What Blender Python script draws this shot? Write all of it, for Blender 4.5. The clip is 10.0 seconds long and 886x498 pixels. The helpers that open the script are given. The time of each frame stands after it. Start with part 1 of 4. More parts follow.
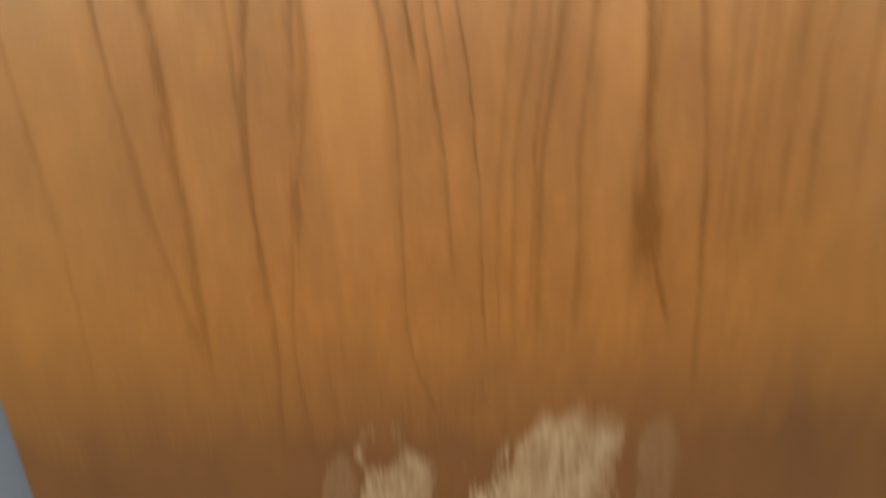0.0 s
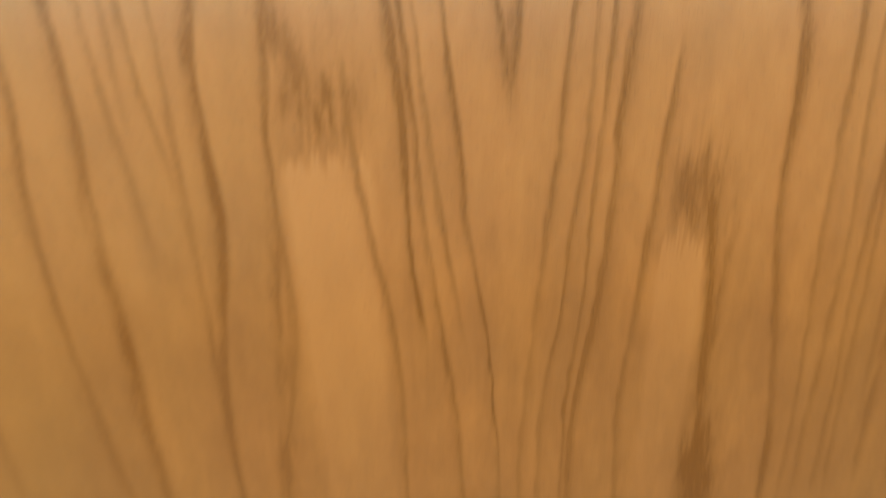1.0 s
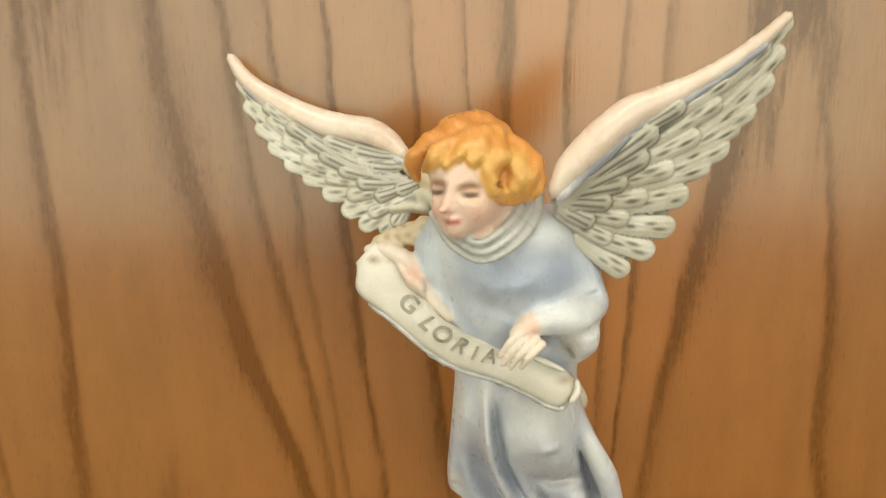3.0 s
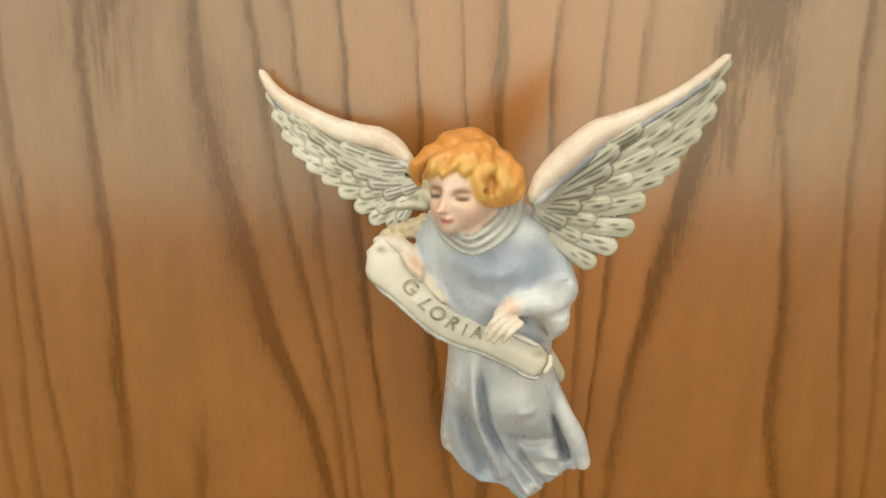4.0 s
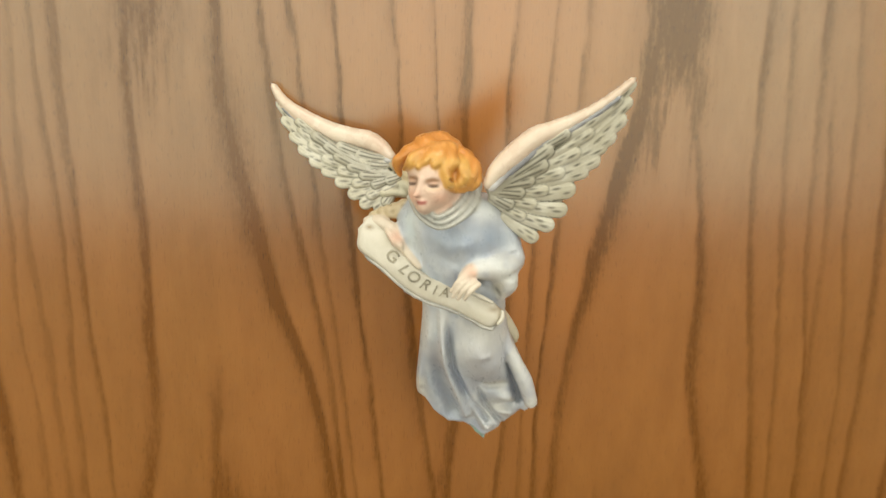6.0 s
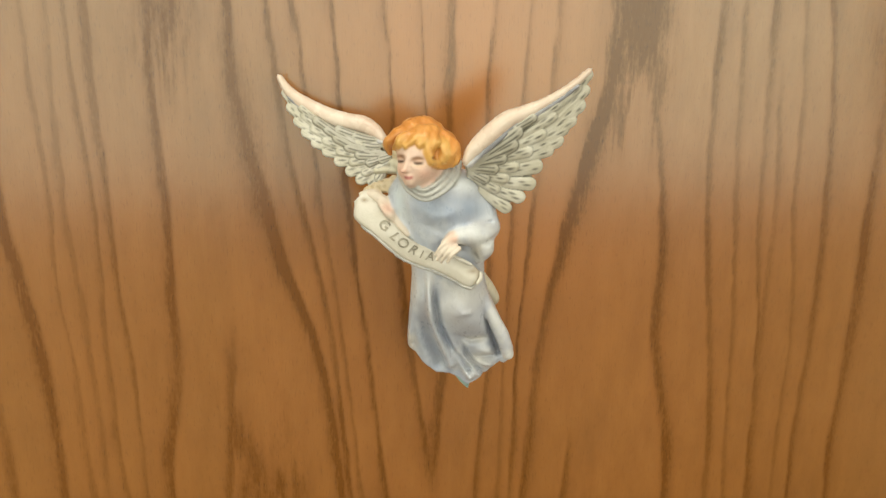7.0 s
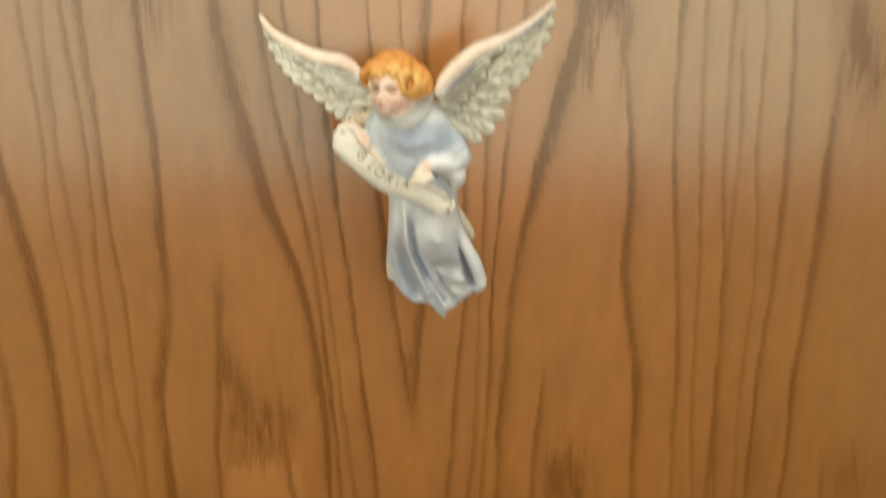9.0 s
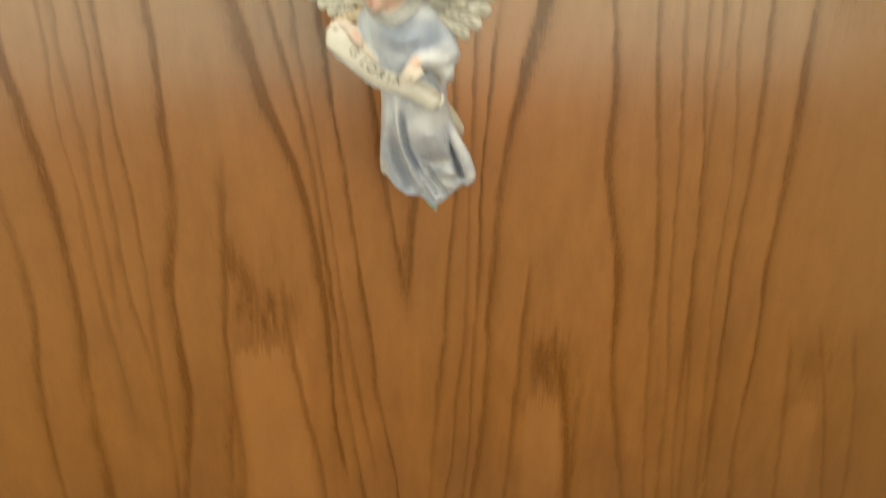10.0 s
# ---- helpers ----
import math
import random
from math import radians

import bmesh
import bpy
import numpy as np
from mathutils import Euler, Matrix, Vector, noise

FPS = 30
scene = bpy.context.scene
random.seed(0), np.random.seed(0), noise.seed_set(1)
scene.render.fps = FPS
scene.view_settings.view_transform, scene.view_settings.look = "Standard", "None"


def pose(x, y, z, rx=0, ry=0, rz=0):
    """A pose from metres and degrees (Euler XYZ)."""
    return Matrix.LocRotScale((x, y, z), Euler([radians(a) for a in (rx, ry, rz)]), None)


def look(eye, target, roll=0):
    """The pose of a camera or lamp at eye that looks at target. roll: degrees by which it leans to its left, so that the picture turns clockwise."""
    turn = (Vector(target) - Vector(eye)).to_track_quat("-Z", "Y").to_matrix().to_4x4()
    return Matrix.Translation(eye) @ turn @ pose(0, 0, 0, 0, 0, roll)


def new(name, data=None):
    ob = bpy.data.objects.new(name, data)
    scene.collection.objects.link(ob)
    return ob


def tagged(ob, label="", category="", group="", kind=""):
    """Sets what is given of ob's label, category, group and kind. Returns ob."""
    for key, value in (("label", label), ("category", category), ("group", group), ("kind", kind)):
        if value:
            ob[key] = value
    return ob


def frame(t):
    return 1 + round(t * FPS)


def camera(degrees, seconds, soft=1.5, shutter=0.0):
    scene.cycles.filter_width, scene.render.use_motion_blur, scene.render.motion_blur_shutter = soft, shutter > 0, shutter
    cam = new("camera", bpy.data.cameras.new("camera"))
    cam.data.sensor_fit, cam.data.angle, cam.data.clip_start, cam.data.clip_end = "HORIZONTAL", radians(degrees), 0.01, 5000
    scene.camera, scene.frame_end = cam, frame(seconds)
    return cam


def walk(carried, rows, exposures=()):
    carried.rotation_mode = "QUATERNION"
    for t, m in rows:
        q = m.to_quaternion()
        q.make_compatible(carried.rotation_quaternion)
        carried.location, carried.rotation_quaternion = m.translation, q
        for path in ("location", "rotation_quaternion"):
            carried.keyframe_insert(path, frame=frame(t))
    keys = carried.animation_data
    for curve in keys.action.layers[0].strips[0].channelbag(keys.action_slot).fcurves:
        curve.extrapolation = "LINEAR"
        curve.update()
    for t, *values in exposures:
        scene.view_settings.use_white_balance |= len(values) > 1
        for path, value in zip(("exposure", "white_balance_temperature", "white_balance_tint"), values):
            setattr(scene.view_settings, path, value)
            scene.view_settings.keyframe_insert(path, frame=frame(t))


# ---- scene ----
# The lens and the way of the hand-held camera: it climbs the door to the figure, then backs off and tips down.
cam = camera(60.0, 10.0, soft=1.35, shutter=0.9)
PATH = [
    (0.0, pose(-0.1188, -0.4122, -0.0750, 63.67, 1.06, -11.84)),
    (0.1, pose(-0.1159, -0.3889, -0.0506, 63.01, 0.68, -11.21)),
    (0.2, pose(-0.1087, -0.3720, -0.0261, 62.18, 0.93, -10.45)),
    (0.3, pose(-0.0966, -0.3632, -0.0020, 61.18, 1.74, -9.26)),
    (0.5, pose(-0.0797, -0.3472, 0.0178, 59.92, 1.42, -6.41)),
    (0.7, pose(-0.0754, -0.3242, 0.0219, 60.45, 1.10, -6.18)),
    (1.0, pose(-0.0719, -0.2961, 0.0324, 61.73, 0.77, -6.51)),
    (1.2, pose(-0.0608, -0.2762, 0.0392, 64.82, 0.41, -5.92)),
    (1.5, pose(-0.0512, -0.2541, 0.0689, 69.47, 1.25, -5.36)),
    (1.7, pose(-0.0476, -0.2430, 0.0858, 70.25, 0.68, -4.03)),
    (2.0, pose(-0.0532, -0.2299, 0.1016, 73.11, -0.06, -4.54)),
    (2.3, pose(-0.0464, -0.2119, 0.1124, 74.39, 0.62, -5.91)),
    (2.5, pose(-0.0497, -0.2129, 0.1211, 76.64, 0.43, -6.87)),
    (2.7, pose(-0.0538, -0.2087, 0.1259, 77.95, 0.51, -8.24)),
    (3.8, look((-0.0570, -0.2350, 0.1370), (0.208, 1.689, -0.340), 0.6)),
    (4.0, pose(-0.0580, -0.2418, 0.1393, 76.34, -0.88, -7.72)),
    (4.5, pose(-0.0602, -0.2583, 0.1411, 76.56, -1.11, -8.19)),
    (5.0, pose(-0.0653, -0.2692, 0.1401, 76.29, -1.38, -8.18)),
    (5.5, pose(-0.0658, -0.2784, 0.1419, 76.39, -1.73, -8.79)),
    (5.7, look((-0.0640, -0.2840, 0.1428), (0.256, 1.635, -0.315), 1.75)),
    (6.8, look((-0.0655, -0.3310, 0.1450), (0.250, 1.587, -0.331), 0.95)),
    (7.0, pose(-0.0643, -0.3352, 0.1467, 75.58, -1.09, -9.14)),
    (7.5, pose(-0.0698, -0.3434, 0.1451, 75.68, -0.97, -9.02)),
    (8.0, pose(-0.0649, -0.3453, 0.1464, 75.55, -0.79, -9.36)),
    (8.5, pose(-0.0649, -0.3483, 0.1441, 75.60, -1.06, -9.41)),
    (9.0, pose(-0.0595, -0.3578, 0.1286, 74.57, -0.95, -9.60)),
    (9.5, pose(-0.0683, -0.3799, 0.1078, 70.35, -0.62, -10.42)),
    (9.7, pose(-0.0551, -0.3802, 0.1071, 68.86, -0.70, -9.44)),
    (10.0, pose(-0.0607, -0.3786, 0.1278, 67.76, -0.61, -10.02)),
]
# stops by which the clip's own exposure drifts, and its white balance
EXPOSURE = [(0.0, 0.38, 6300, 9), (0.5, 0.53, 5750, 1), (1.0, 0.61, 5750, 1), (1.5, 0.55, 5800, 1), (2.0, 0.38, 6100, 3),
            (2.7, -0.08, 6550, 10), (4.0, -0.27, 6600, 10), (5.5, -0.22, 6600, 10), (8.0, -0.19, 6600, 10), (9.0, -0.19, 6650, 10), (10.0, -0.22, 6750, 10)]

walk(cam, PATH, EXPOSURE)

import collections

# ---------------------------------------------------------------- light
world = bpy.data.worlds.new("indoor_daylight")
scene.world = world
world.use_nodes = True
sky = world.node_tree.nodes.new("ShaderNodeTexSky")
sky.sky_type, sky.sun_disc = "NISHITA", False
sky.sun_elevation, sky.sun_rotation = radians(35), radians(150)
world.node_tree.links.new(sky.outputs[0], world.node_tree.nodes["Background"].inputs[0])
world.node_tree.nodes["Background"].inputs[1].default_value = 0.08

lamp = bpy.data.lights.new("window_daylight", "AREA")
lamp.shape, lamp.size, lamp.size_y = "RECTANGLE", 3.5, 1.00
lamp.energy, lamp.color = 26.0, (1.0, 0.975, 0.84)
new("window_daylight", lamp).matrix_world = look((0.0, -1.96, 0.24), (0.0, 0.0, 0.24))

# lamp added on the west to lighten the figure's shadow on the door
west_fill_lamp = bpy.data.lights.new("west_fill", "AREA")
west_fill_lamp.shape, west_fill_lamp.size, west_fill_lamp.size_y = "RECTANGLE", 1.16, 1.32
west_fill_lamp.energy, west_fill_lamp.color = 18.0, (1.0, 0.985, 0.80)
new("west_fill", west_fill_lamp).matrix_world = look((-1.96, -1.20, 0.40), (0.0, -1.20, 0.40))

# second added lamp, on the east, to spread the light wider
east_fill_lamp = bpy.data.lights.new("east_fill", "AREA")
east_fill_lamp.shape, east_fill_lamp.size, east_fill_lamp.size_y = "RECTANGLE", 1.16, 1.32
east_fill_lamp.energy, east_fill_lamp.color = 7.0, (1.0, 0.985, 0.82)
new("east_fill", east_fill_lamp).matrix_world = look((1.96, -1.20, 0.40), (0.0, -1.20, 0.40))

# added lamp, no such source known: lights door and figure from above
overhead_fill = bpy.data.lights.new("added_overhead_light", "AREA")
overhead_fill.shape, overhead_fill.size, overhead_fill.size_y = "RECTANGLE", 1.10, 0.50
overhead_fill.energy, overhead_fill.color = 11.0, (1.0, 0.975, 0.86)
new("added_overhead_glow", overhead_fill).matrix_world = look((-0.16, -0.55, 1.118), (-0.16, -0.55, 0.0))


# ---------------------------------------------------------------- materials
def material(name, rough=0.5):
    m = bpy.data.materials.new(name)
    m.use_nodes = True
    b = m.node_tree.nodes["Principled BSDF"]
    b.inputs["Roughness"].default_value = rough
    return m, m.node_tree.nodes, m.node_tree.links, b


def noise_tex(nodes, links, coords, scale, size=1.0, detail=4.0, rough=0.55):
    mp = nodes.new("ShaderNodeMapping")
    mp.inputs["Scale"].default_value = scale
    links.new(coords, mp.inputs["Vector"])
    n = nodes.new("ShaderNodeTexNoise")
    n.inputs["Scale"].default_value = size
    n.inputs["Detail"].default_value = detail
    n.inputs["Roughness"].default_value = rough
    links.new(mp.outputs[0], n.inputs["Vector"])
    return n.outputs["Fac"]


def ramp(nodes, links, fac, stops):
    r = nodes.new("ShaderNodeValToRGB")
    while len(r.color_ramp.elements) < len(stops):
        r.color_ramp.elements.new(0.5)
    for e, (p, c) in zip(r.color_ramp.elements, stops):
        e.position = p
        e.color = (*c, 1) if len(c) == 3 else c
    links.new(fac, r.inputs[0])
    return r.outputs[0]


def blend(nodes, links, fac, a, b, mode="MIX"):
    x = nodes.new("ShaderNodeMix")
    x.data_type, x.blend_type = "RGBA", mode
    for sock, v in ((x.inputs["Factor"], fac), (x.inputs["A"], a), (x.inputs["B"], b)):
        if isinstance(v, (int, float)):
            sock.default_value = v
        elif isinstance(v, tuple):
            sock.default_value = (*v, 1)
        else:
            links.new(v, sock)
    return x.outputs["Result"]


def calc(nodes, links, op, a, b=0.0, c=0.0, clamp=False):
    x = nodes.new("ShaderNodeMath")
    x.operation, x.use_clamp = op, clamp
    for sock, v in zip(x.inputs, (a, b, c)):
        if isinstance(v, (int, float)):
            sock.default_value = v
        else:
            links.new(v, sock)
    return x.outputs[0]


def attribute(nodes, name):
    a = nodes.new("ShaderNodeAttribute")
    a.attribute_name = name
    return a.outputs["Fac"]


def oak():
    """Varnished plain-sawn oak: late wood, pale early wood, pale patches and the darker foot come from the panel's own
    grain fields.
    """
    m, nodes, links, b = material("varnished_oak", 0.5)
    co = nodes.new("ShaderNodeTexCoord").outputs["Object"]
    fibre = noise_tex(nodes, links, co, (1300, 1, 70), detail=3)
    pore = noise_tex(nodes, links, co, (1500, 1, 190), detail=2, rough=0.6)
    tooth = noise_tex(nodes, links, co, (900, 1, 260), detail=3, rough=0.65)
    streak = noise_tex(nodes, links, co, (120, 1, 20), detail=4)
    cloud = noise_tex(nodes, links, co, (14, 1, 6), detail=3)
    late, early, depth = attribute(nodes, "late_wood"), attribute(nodes, "early_wood"), attribute(nodes, "late_depth")
    pale_spot, foot_dark = attribute(nodes, "pale_spot"), attribute(nodes, "foot_dark")
    base = ramp(nodes, links, streak, [(0.30, (0.262, 0.103, 0.0195)), (0.70, (0.310, 0.126, 0.025))])
    base = blend(nodes, links, calc(nodes, links, "MULTIPLY_ADD", cloud, 0.9, -0.22, True), base, (0.385, 0.142, 0.030))
    mottle = noise_tex(nodes, links, co, (95, 1, 42), detail=4, rough=0.65)
    base = blend(nodes, links, calc(nodes, links, "MULTIPLY_ADD", mottle, 1.7, -0.68, True), base, (0.80, 0.76, 0.70), "MULTIPLY")
    across = nodes.new("ShaderNodeSeparateXYZ")
    links.new(co, across.inputs[0])
    heart = calc(nodes, links, "ABSOLUTE", calc(nodes, links, "ADD", across.outputs["X"], calc(nodes, links, "MULTIPLY_ADD", cloud, 0.10, -0.06)))
    base = blend(nodes, links, calc(nodes, links, "MULTIPLY_ADD", heart, 3.2, -0.35, True), base, (0.268, 0.120, 0.024))
    # redder heartwood, painted lighter behind the figure to offset its shade
    heart_lift = calc(nodes, links, "MULTIPLY", calc(nodes, links, "MULTIPLY_ADD", heart, -6.5, 0.72, True), calc(nodes, links, "MULTIPLY_ADD", across.outputs["Z"], 11.0, 0.45, True))
    base = blend(nodes, links, heart_lift, base, (0.47, 0.172, 0.038))
    base = blend(nodes, links, calc(nodes, links, "MULTIPLY", early, 0.6), base, (0.40, 0.165, 0.042))
    # each late-wood line breaks up at its edge into short toothed fibres
    edge = calc(nodes, links, "ADD", calc(nodes, links, "MULTIPLY_ADD", tooth, 1.4, -0.70), calc(nodes, links, "MULTIPLY_ADD", fibre, 0.8, -0.40))
    cut = nodes.new("ShaderNodeMapRange")
    cut.interpolation_type = "SMOOTHSTEP"
    cut.inputs["From Min"].default_value, cut.inputs["From Max"].default_value = 0.40, 1.04
    links.new(calc(nodes, links, "ADD", late, calc(nodes, links, "MULTIPLY", edge, calc(nodes, links, "MULTIPLY_ADD", late, 0.6, 0.4))), cut.inputs["Value"])
    line = calc(nodes, links, "MULTIPLY_ADD", cut.outputs[0], 0.36, calc(nodes, links, "MULTIPLY", late, calc(nodes, links, "MULTIPLY_ADD", tooth, 0.5, 0.36)))
    k = calc(nodes, links, "MULTIPLY", line, depth, clamp=True)
    col = blend(nodes, links, k, base, (0.164, 0.0565, 0.0052))
    p = calc(nodes, links, "MULTIPLY", calc(nodes, links, "GREATER_THAN", pore, 0.63), calc(nodes, links, "MULTIPLY_ADD", k, 0.30, 0.13))
    col = blend(nodes, links, p, col, (0.065, 0.027, 0.006))
    # darkens the lower board, in part a painted falloff of light
    col = blend(nodes, links, calc(nodes, links, "MULTIPLY", foot_dark, calc(nodes, links, "MULTIPLY_ADD", cloud, 0.5, 0.55), clamp=True), col, (0.085, 0.031, 0.010))
    col = blend(nodes, links, calc(nodes, links, "MULTIPLY", pale_spot, calc(nodes, links, "MULTIPLY_ADD", cloud, 0.9, 0.3), clamp=True), col, (0.40, 0.285, 0.170))
    links.new(col, b.inputs["Base Color"])
    # the specular tint carries the daylight's cool cast; thinner varnish over the open pores
    b.inputs["IOR"].default_value = 1.75
    b.inputs["Specular Tint"].default_value = (0.66, 1.0, 1.0, 1)
    links.new(calc(nodes, links, "MULTIPLY_ADD", k, -0.20, 0.52), b.inputs["Specular IOR Level"])
    links.new(calc(nodes, links, "MULTIPLY_ADD", cloud, 0.08, 0.155), b.inputs["Roughness"])
    b.inputs["Coat Weight"].default_value, b.inputs["Coat Roughness"].default_value, b.inputs["Coat IOR"].default_value = 0.18, 0.50, 1.5
    bump = nodes.new("ShaderNodeBump")
    bump.inputs["Strength"].default_value = 0.12
    bump.inputs["Distance"].default_value = 0.0004
    links.new(calc(nodes, links, "ADD", fibre, calc(nodes, links, "MULTIPLY", k, -0.5)), bump.inputs["Height"])
    links.new(bump.outputs[0], b.inputs["Normal"])
    return m


def painted(name, colour, second, size=180.0, rough=0.38, third=None, bump_strength=0.25):
    """Hand-painted resin: a colour that drifts into a second one, a darker wash, and fine relief."""
    m, nodes, links, b = material(name, rough)
    co = nodes.new("ShaderNodeTexCoord").outputs["Object"]
    n = noise_tex(nodes, links, co, (size, size, size), detail=3)
    fine = noise_tex(nodes, links, co, (1400, 1400, 1400), detail=2)
    broad = noise_tex(nodes, links, co, (size * 0.35, size * 0.35, size * 0.35), detail=2)
    mottle = calc(nodes, links, "MULTIPLY_ADD", broad, 0.6, calc(nodes, links, "MULTIPLY", n, 0.4))
    col = ramp(nodes, links, mottle, [(0.40, colour), (0.60, second)])
    if third:
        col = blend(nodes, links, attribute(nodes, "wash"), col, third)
    links.new(col, b.inputs["Base Color"])
    links.new(calc(nodes, links, "MULTIPLY_ADD", n, 0.24, rough - 0.10), b.inputs["Roughness"])
    bump = nodes.new("ShaderNodeBump")
    bump.inputs["Strength"].default_value = bump_strength
    bump.inputs["Distance"].default_value = 0.0004
    links.new(calc(nodes, links, "ADD", n, calc(nodes, links, "MULTIPLY", fine, 0.7)), bump.inputs["Height"])
    links.new(bump.outputs[0], b.inputs["Normal"])
    return m


def plaster(name, colour):
    m, nodes, links, b = material(name, 0.8)
    co = nodes.new("ShaderNodeTexCoord").outputs["Object"]
    n = noise_tex(nodes, links, co, (3, 3, 3), detail=5)
    links.new(ramp(nodes, links, n, [(0.3, tuple(c * 0.93 for c in colour)), (0.7, colour)]), b.inputs["Base Color"])
    fine = noise_tex(nodes, links, co, (160, 160, 160), detail=3)
    bump = nodes.new("ShaderNodeBump")
    bump.inputs["Strength"].default_value = 0.1
    links.new(fine, bump.inputs["Height"])
    links.new(bump.outputs[0], b.inputs["Normal"])
    return m


OAK = oak()
WALL = plaster("wall_paint", (0.80, 0.75, 0.66))
CEILING = plaster("ceiling_paint", (0.84, 0.82, 0.77))
FLOOR = plaster("wooden_floor", (0.22, 0.15, 0.10))
TRIM = plaster("white_trim", (0.70, 0.68, 0.63))
BLUE_WALL = plaster("blue_grey_paint", (0.100, 0.115, 0.150))
RIM = painted("scroll_rim_paint", (0.40, 0.41, 0.40), (0.58, 0.57, 0.52), 300, 0.36, None, 0.35)
CREAM = painted("scroll_paint", (0.61, 0.58, 0.48), (0.73, 0.70, 0.61), 150, 0.34, (0.27, 0.19, 0.09), 0.4)
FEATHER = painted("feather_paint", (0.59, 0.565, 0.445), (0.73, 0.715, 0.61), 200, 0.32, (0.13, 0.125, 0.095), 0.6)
PEARL = painted("pearl_paint", (0.30, 0.31, 0.33), (0.56, 0.56, 0.56), 190, 0.22, None, 0.5)
WING_ARM = painted("wing_edge_paint", (0.70, 0.54, 0.42), (0.76, 0.66, 0.54), 150, 0.26)
INK = painted("letter_paint", (0.17, 0.155, 0.11), (0.40, 0.37, 0.28), 420, 0.5)


def resin():
    """Hand-painted resin: its colours lie on the figure; brush mottling, a thin uneven glaze and fine grit on top."""
    m, nodes, links, b = material("painted_resin", 0.36)
    co = nodes.new("ShaderNodeTexCoord").outputs["Object"]
    paint = nodes.new("ShaderNodeAttribute")
    paint.attribute_name = "paint"
    broad = noise_tex(nodes, links, co, (95, 95, 95), detail=3)
    brush = noise_tex(nodes, links, co, (420, 420, 260), detail=3)
    fine = noise_tex(nodes, links, co, (1500, 1500, 1500), detail=2)
    col = blend(nodes, links, calc(nodes, links, "MULTIPLY_ADD", broad, 1.6, -0.62, True), paint.outputs["Color"], (0.92, 0.95, 0.96), "MULTIPLY")
    col = blend(nodes, links, calc(nodes, links, "MULTIPLY_ADD", brush, 0.9, -0.40, True), col, (0.78, 0.76, 0.72), "MULTIPLY")
    links.new(col, b.inputs["Base Color"])
    links.new(calc(nodes, links, "MULTIPLY_ADD", brush, 0.40, 0.12), b.inputs["Roughness"])
    bump = nodes.new("ShaderNodeBump")
    bump.inputs["Strength"].default_value = 0.6
    bump.inputs["Distance"].default_value = 0.0004
    links.new(calc(nodes, links, "ADD", brush, calc(nodes, links, "MULTIPLY", fine, 0.5)), bump.inputs["Height"])
    links.new(bump.outputs[0], b.inputs["Normal"])
    return m


RESIN = resin()


# ---------------------------------------------------------------- mesh helpers
def mesh_from(name, verts, faces, mats, face_mats=None, smooth=False):
    me = bpy.data.meshes.new(name)
    me.from_pydata([tuple(v) for v in verts], [], [tuple(f) for f in faces])
    for m in mats:
        me.materials.append(m)
    if face_mats is not None:
        me.polygons.foreach_set("material_index", np.array(face_mats, np.int32))
    me.polygons.foreach_set("use_smooth", np.full(len(me.polygons), smooth))
    me.update()
    return me


def block(name, lo, hi, mat, parent=None, bevel=0.0):
    bm = bmesh.new()
    bmesh.ops.create_cube(bm, size=1)
    for v in bm.verts:
        v.co = Vector([(a + b) / 2 + (b - a) * c for a, b, c in zip(lo, hi, v.co)])
    if bevel:
        bmesh.ops.bevel(bm, geom=bm.edges[:], offset=bevel, segments=2, affect="EDGES")
    me = bpy.data.meshes.new(name)
    bm.to_mesh(me)
    bm.free()
    me.materials.append(mat)
    ob = new(name, me)
    ob.parent = parent
    return ob


# ---------------------------------------------------------------- the oak door and its grain
KNOT_TOP, KNOT_STEP = 0.19, 0.06
GX = np.concatenate([np.linspace(-0.304, 0.345, 1100), np.linspace(0.35, 0.46, 9)])
GZ = np.concatenate([np.linspace(-1.295, -0.61, 24), np.linspace(-0.60, 0.225, 460), np.linspace(0.23, 0.745, 20)])
XX, ZZ = np.meshgrid(GX, GZ)
LATE, DEPTH, EARLY, PALE_SPOT, FOOT_DARK = (np.zeros(XX.shape) for _ in range(5))


def smooth_noise(n, length, seed):
    """A smooth one-dimensional wander with the given wavelength in samples."""
    r = np.random.default_rng(seed)
    k = int(n / length) + 4
    u = np.arange(n) / length
    i = u.astype(int)
    f = (u - i) ** 2 * (3 - 2 * (u - i))
    knots = r.normal(0, 1, k)
    return knots[i] * (1 - f) + knots[i + 1] * f


FRAY = np.array([smooth_noise(len(GZ), 14, 100 + i) for i in range(len(GX))]).T
FRAY = (FRAY + np.roll(FRAY, 1, 1)) / 2


def flecks(reach_x, reach_z, seed):
    """Soft two-dimensional mottling, its spots reach_x and reach_z grid steps across."""
    f = np.random.default_rng(seed).normal(0, 1, XX.shape)
    for axis, reach in ((1, reach_x), (0, reach_z)):
        n = int(3 * reach) + 1
        k = np.exp(-(np.arange(-n, n + 1) / reach) ** 2 / 2)
        f = np.apply_along_axis(lambda r: np.convolve(r, k / k.sum(), "same"), axis, f)
    return f / f.std()


FLECK = 0.7 * flecks(1.1, 2.2, 61) + 0.6 * flecks(3.0, 5.0, 62)
BLOTCH = flecks(12.0, 9.0, 63)
vein_count = 0


def lay(shape, strength):
    """Late wood: its shape from 0 to 1 and how dark it is; the stronger of two crossing lines shows."""
    shape, strength = np.clip(shape, 0, 1), strength + np.zeros(XX.shape)
    over = shape * strength > LATE * DEPTH
    LATE[over], DEPTH[over] = shape[over], strength[over]


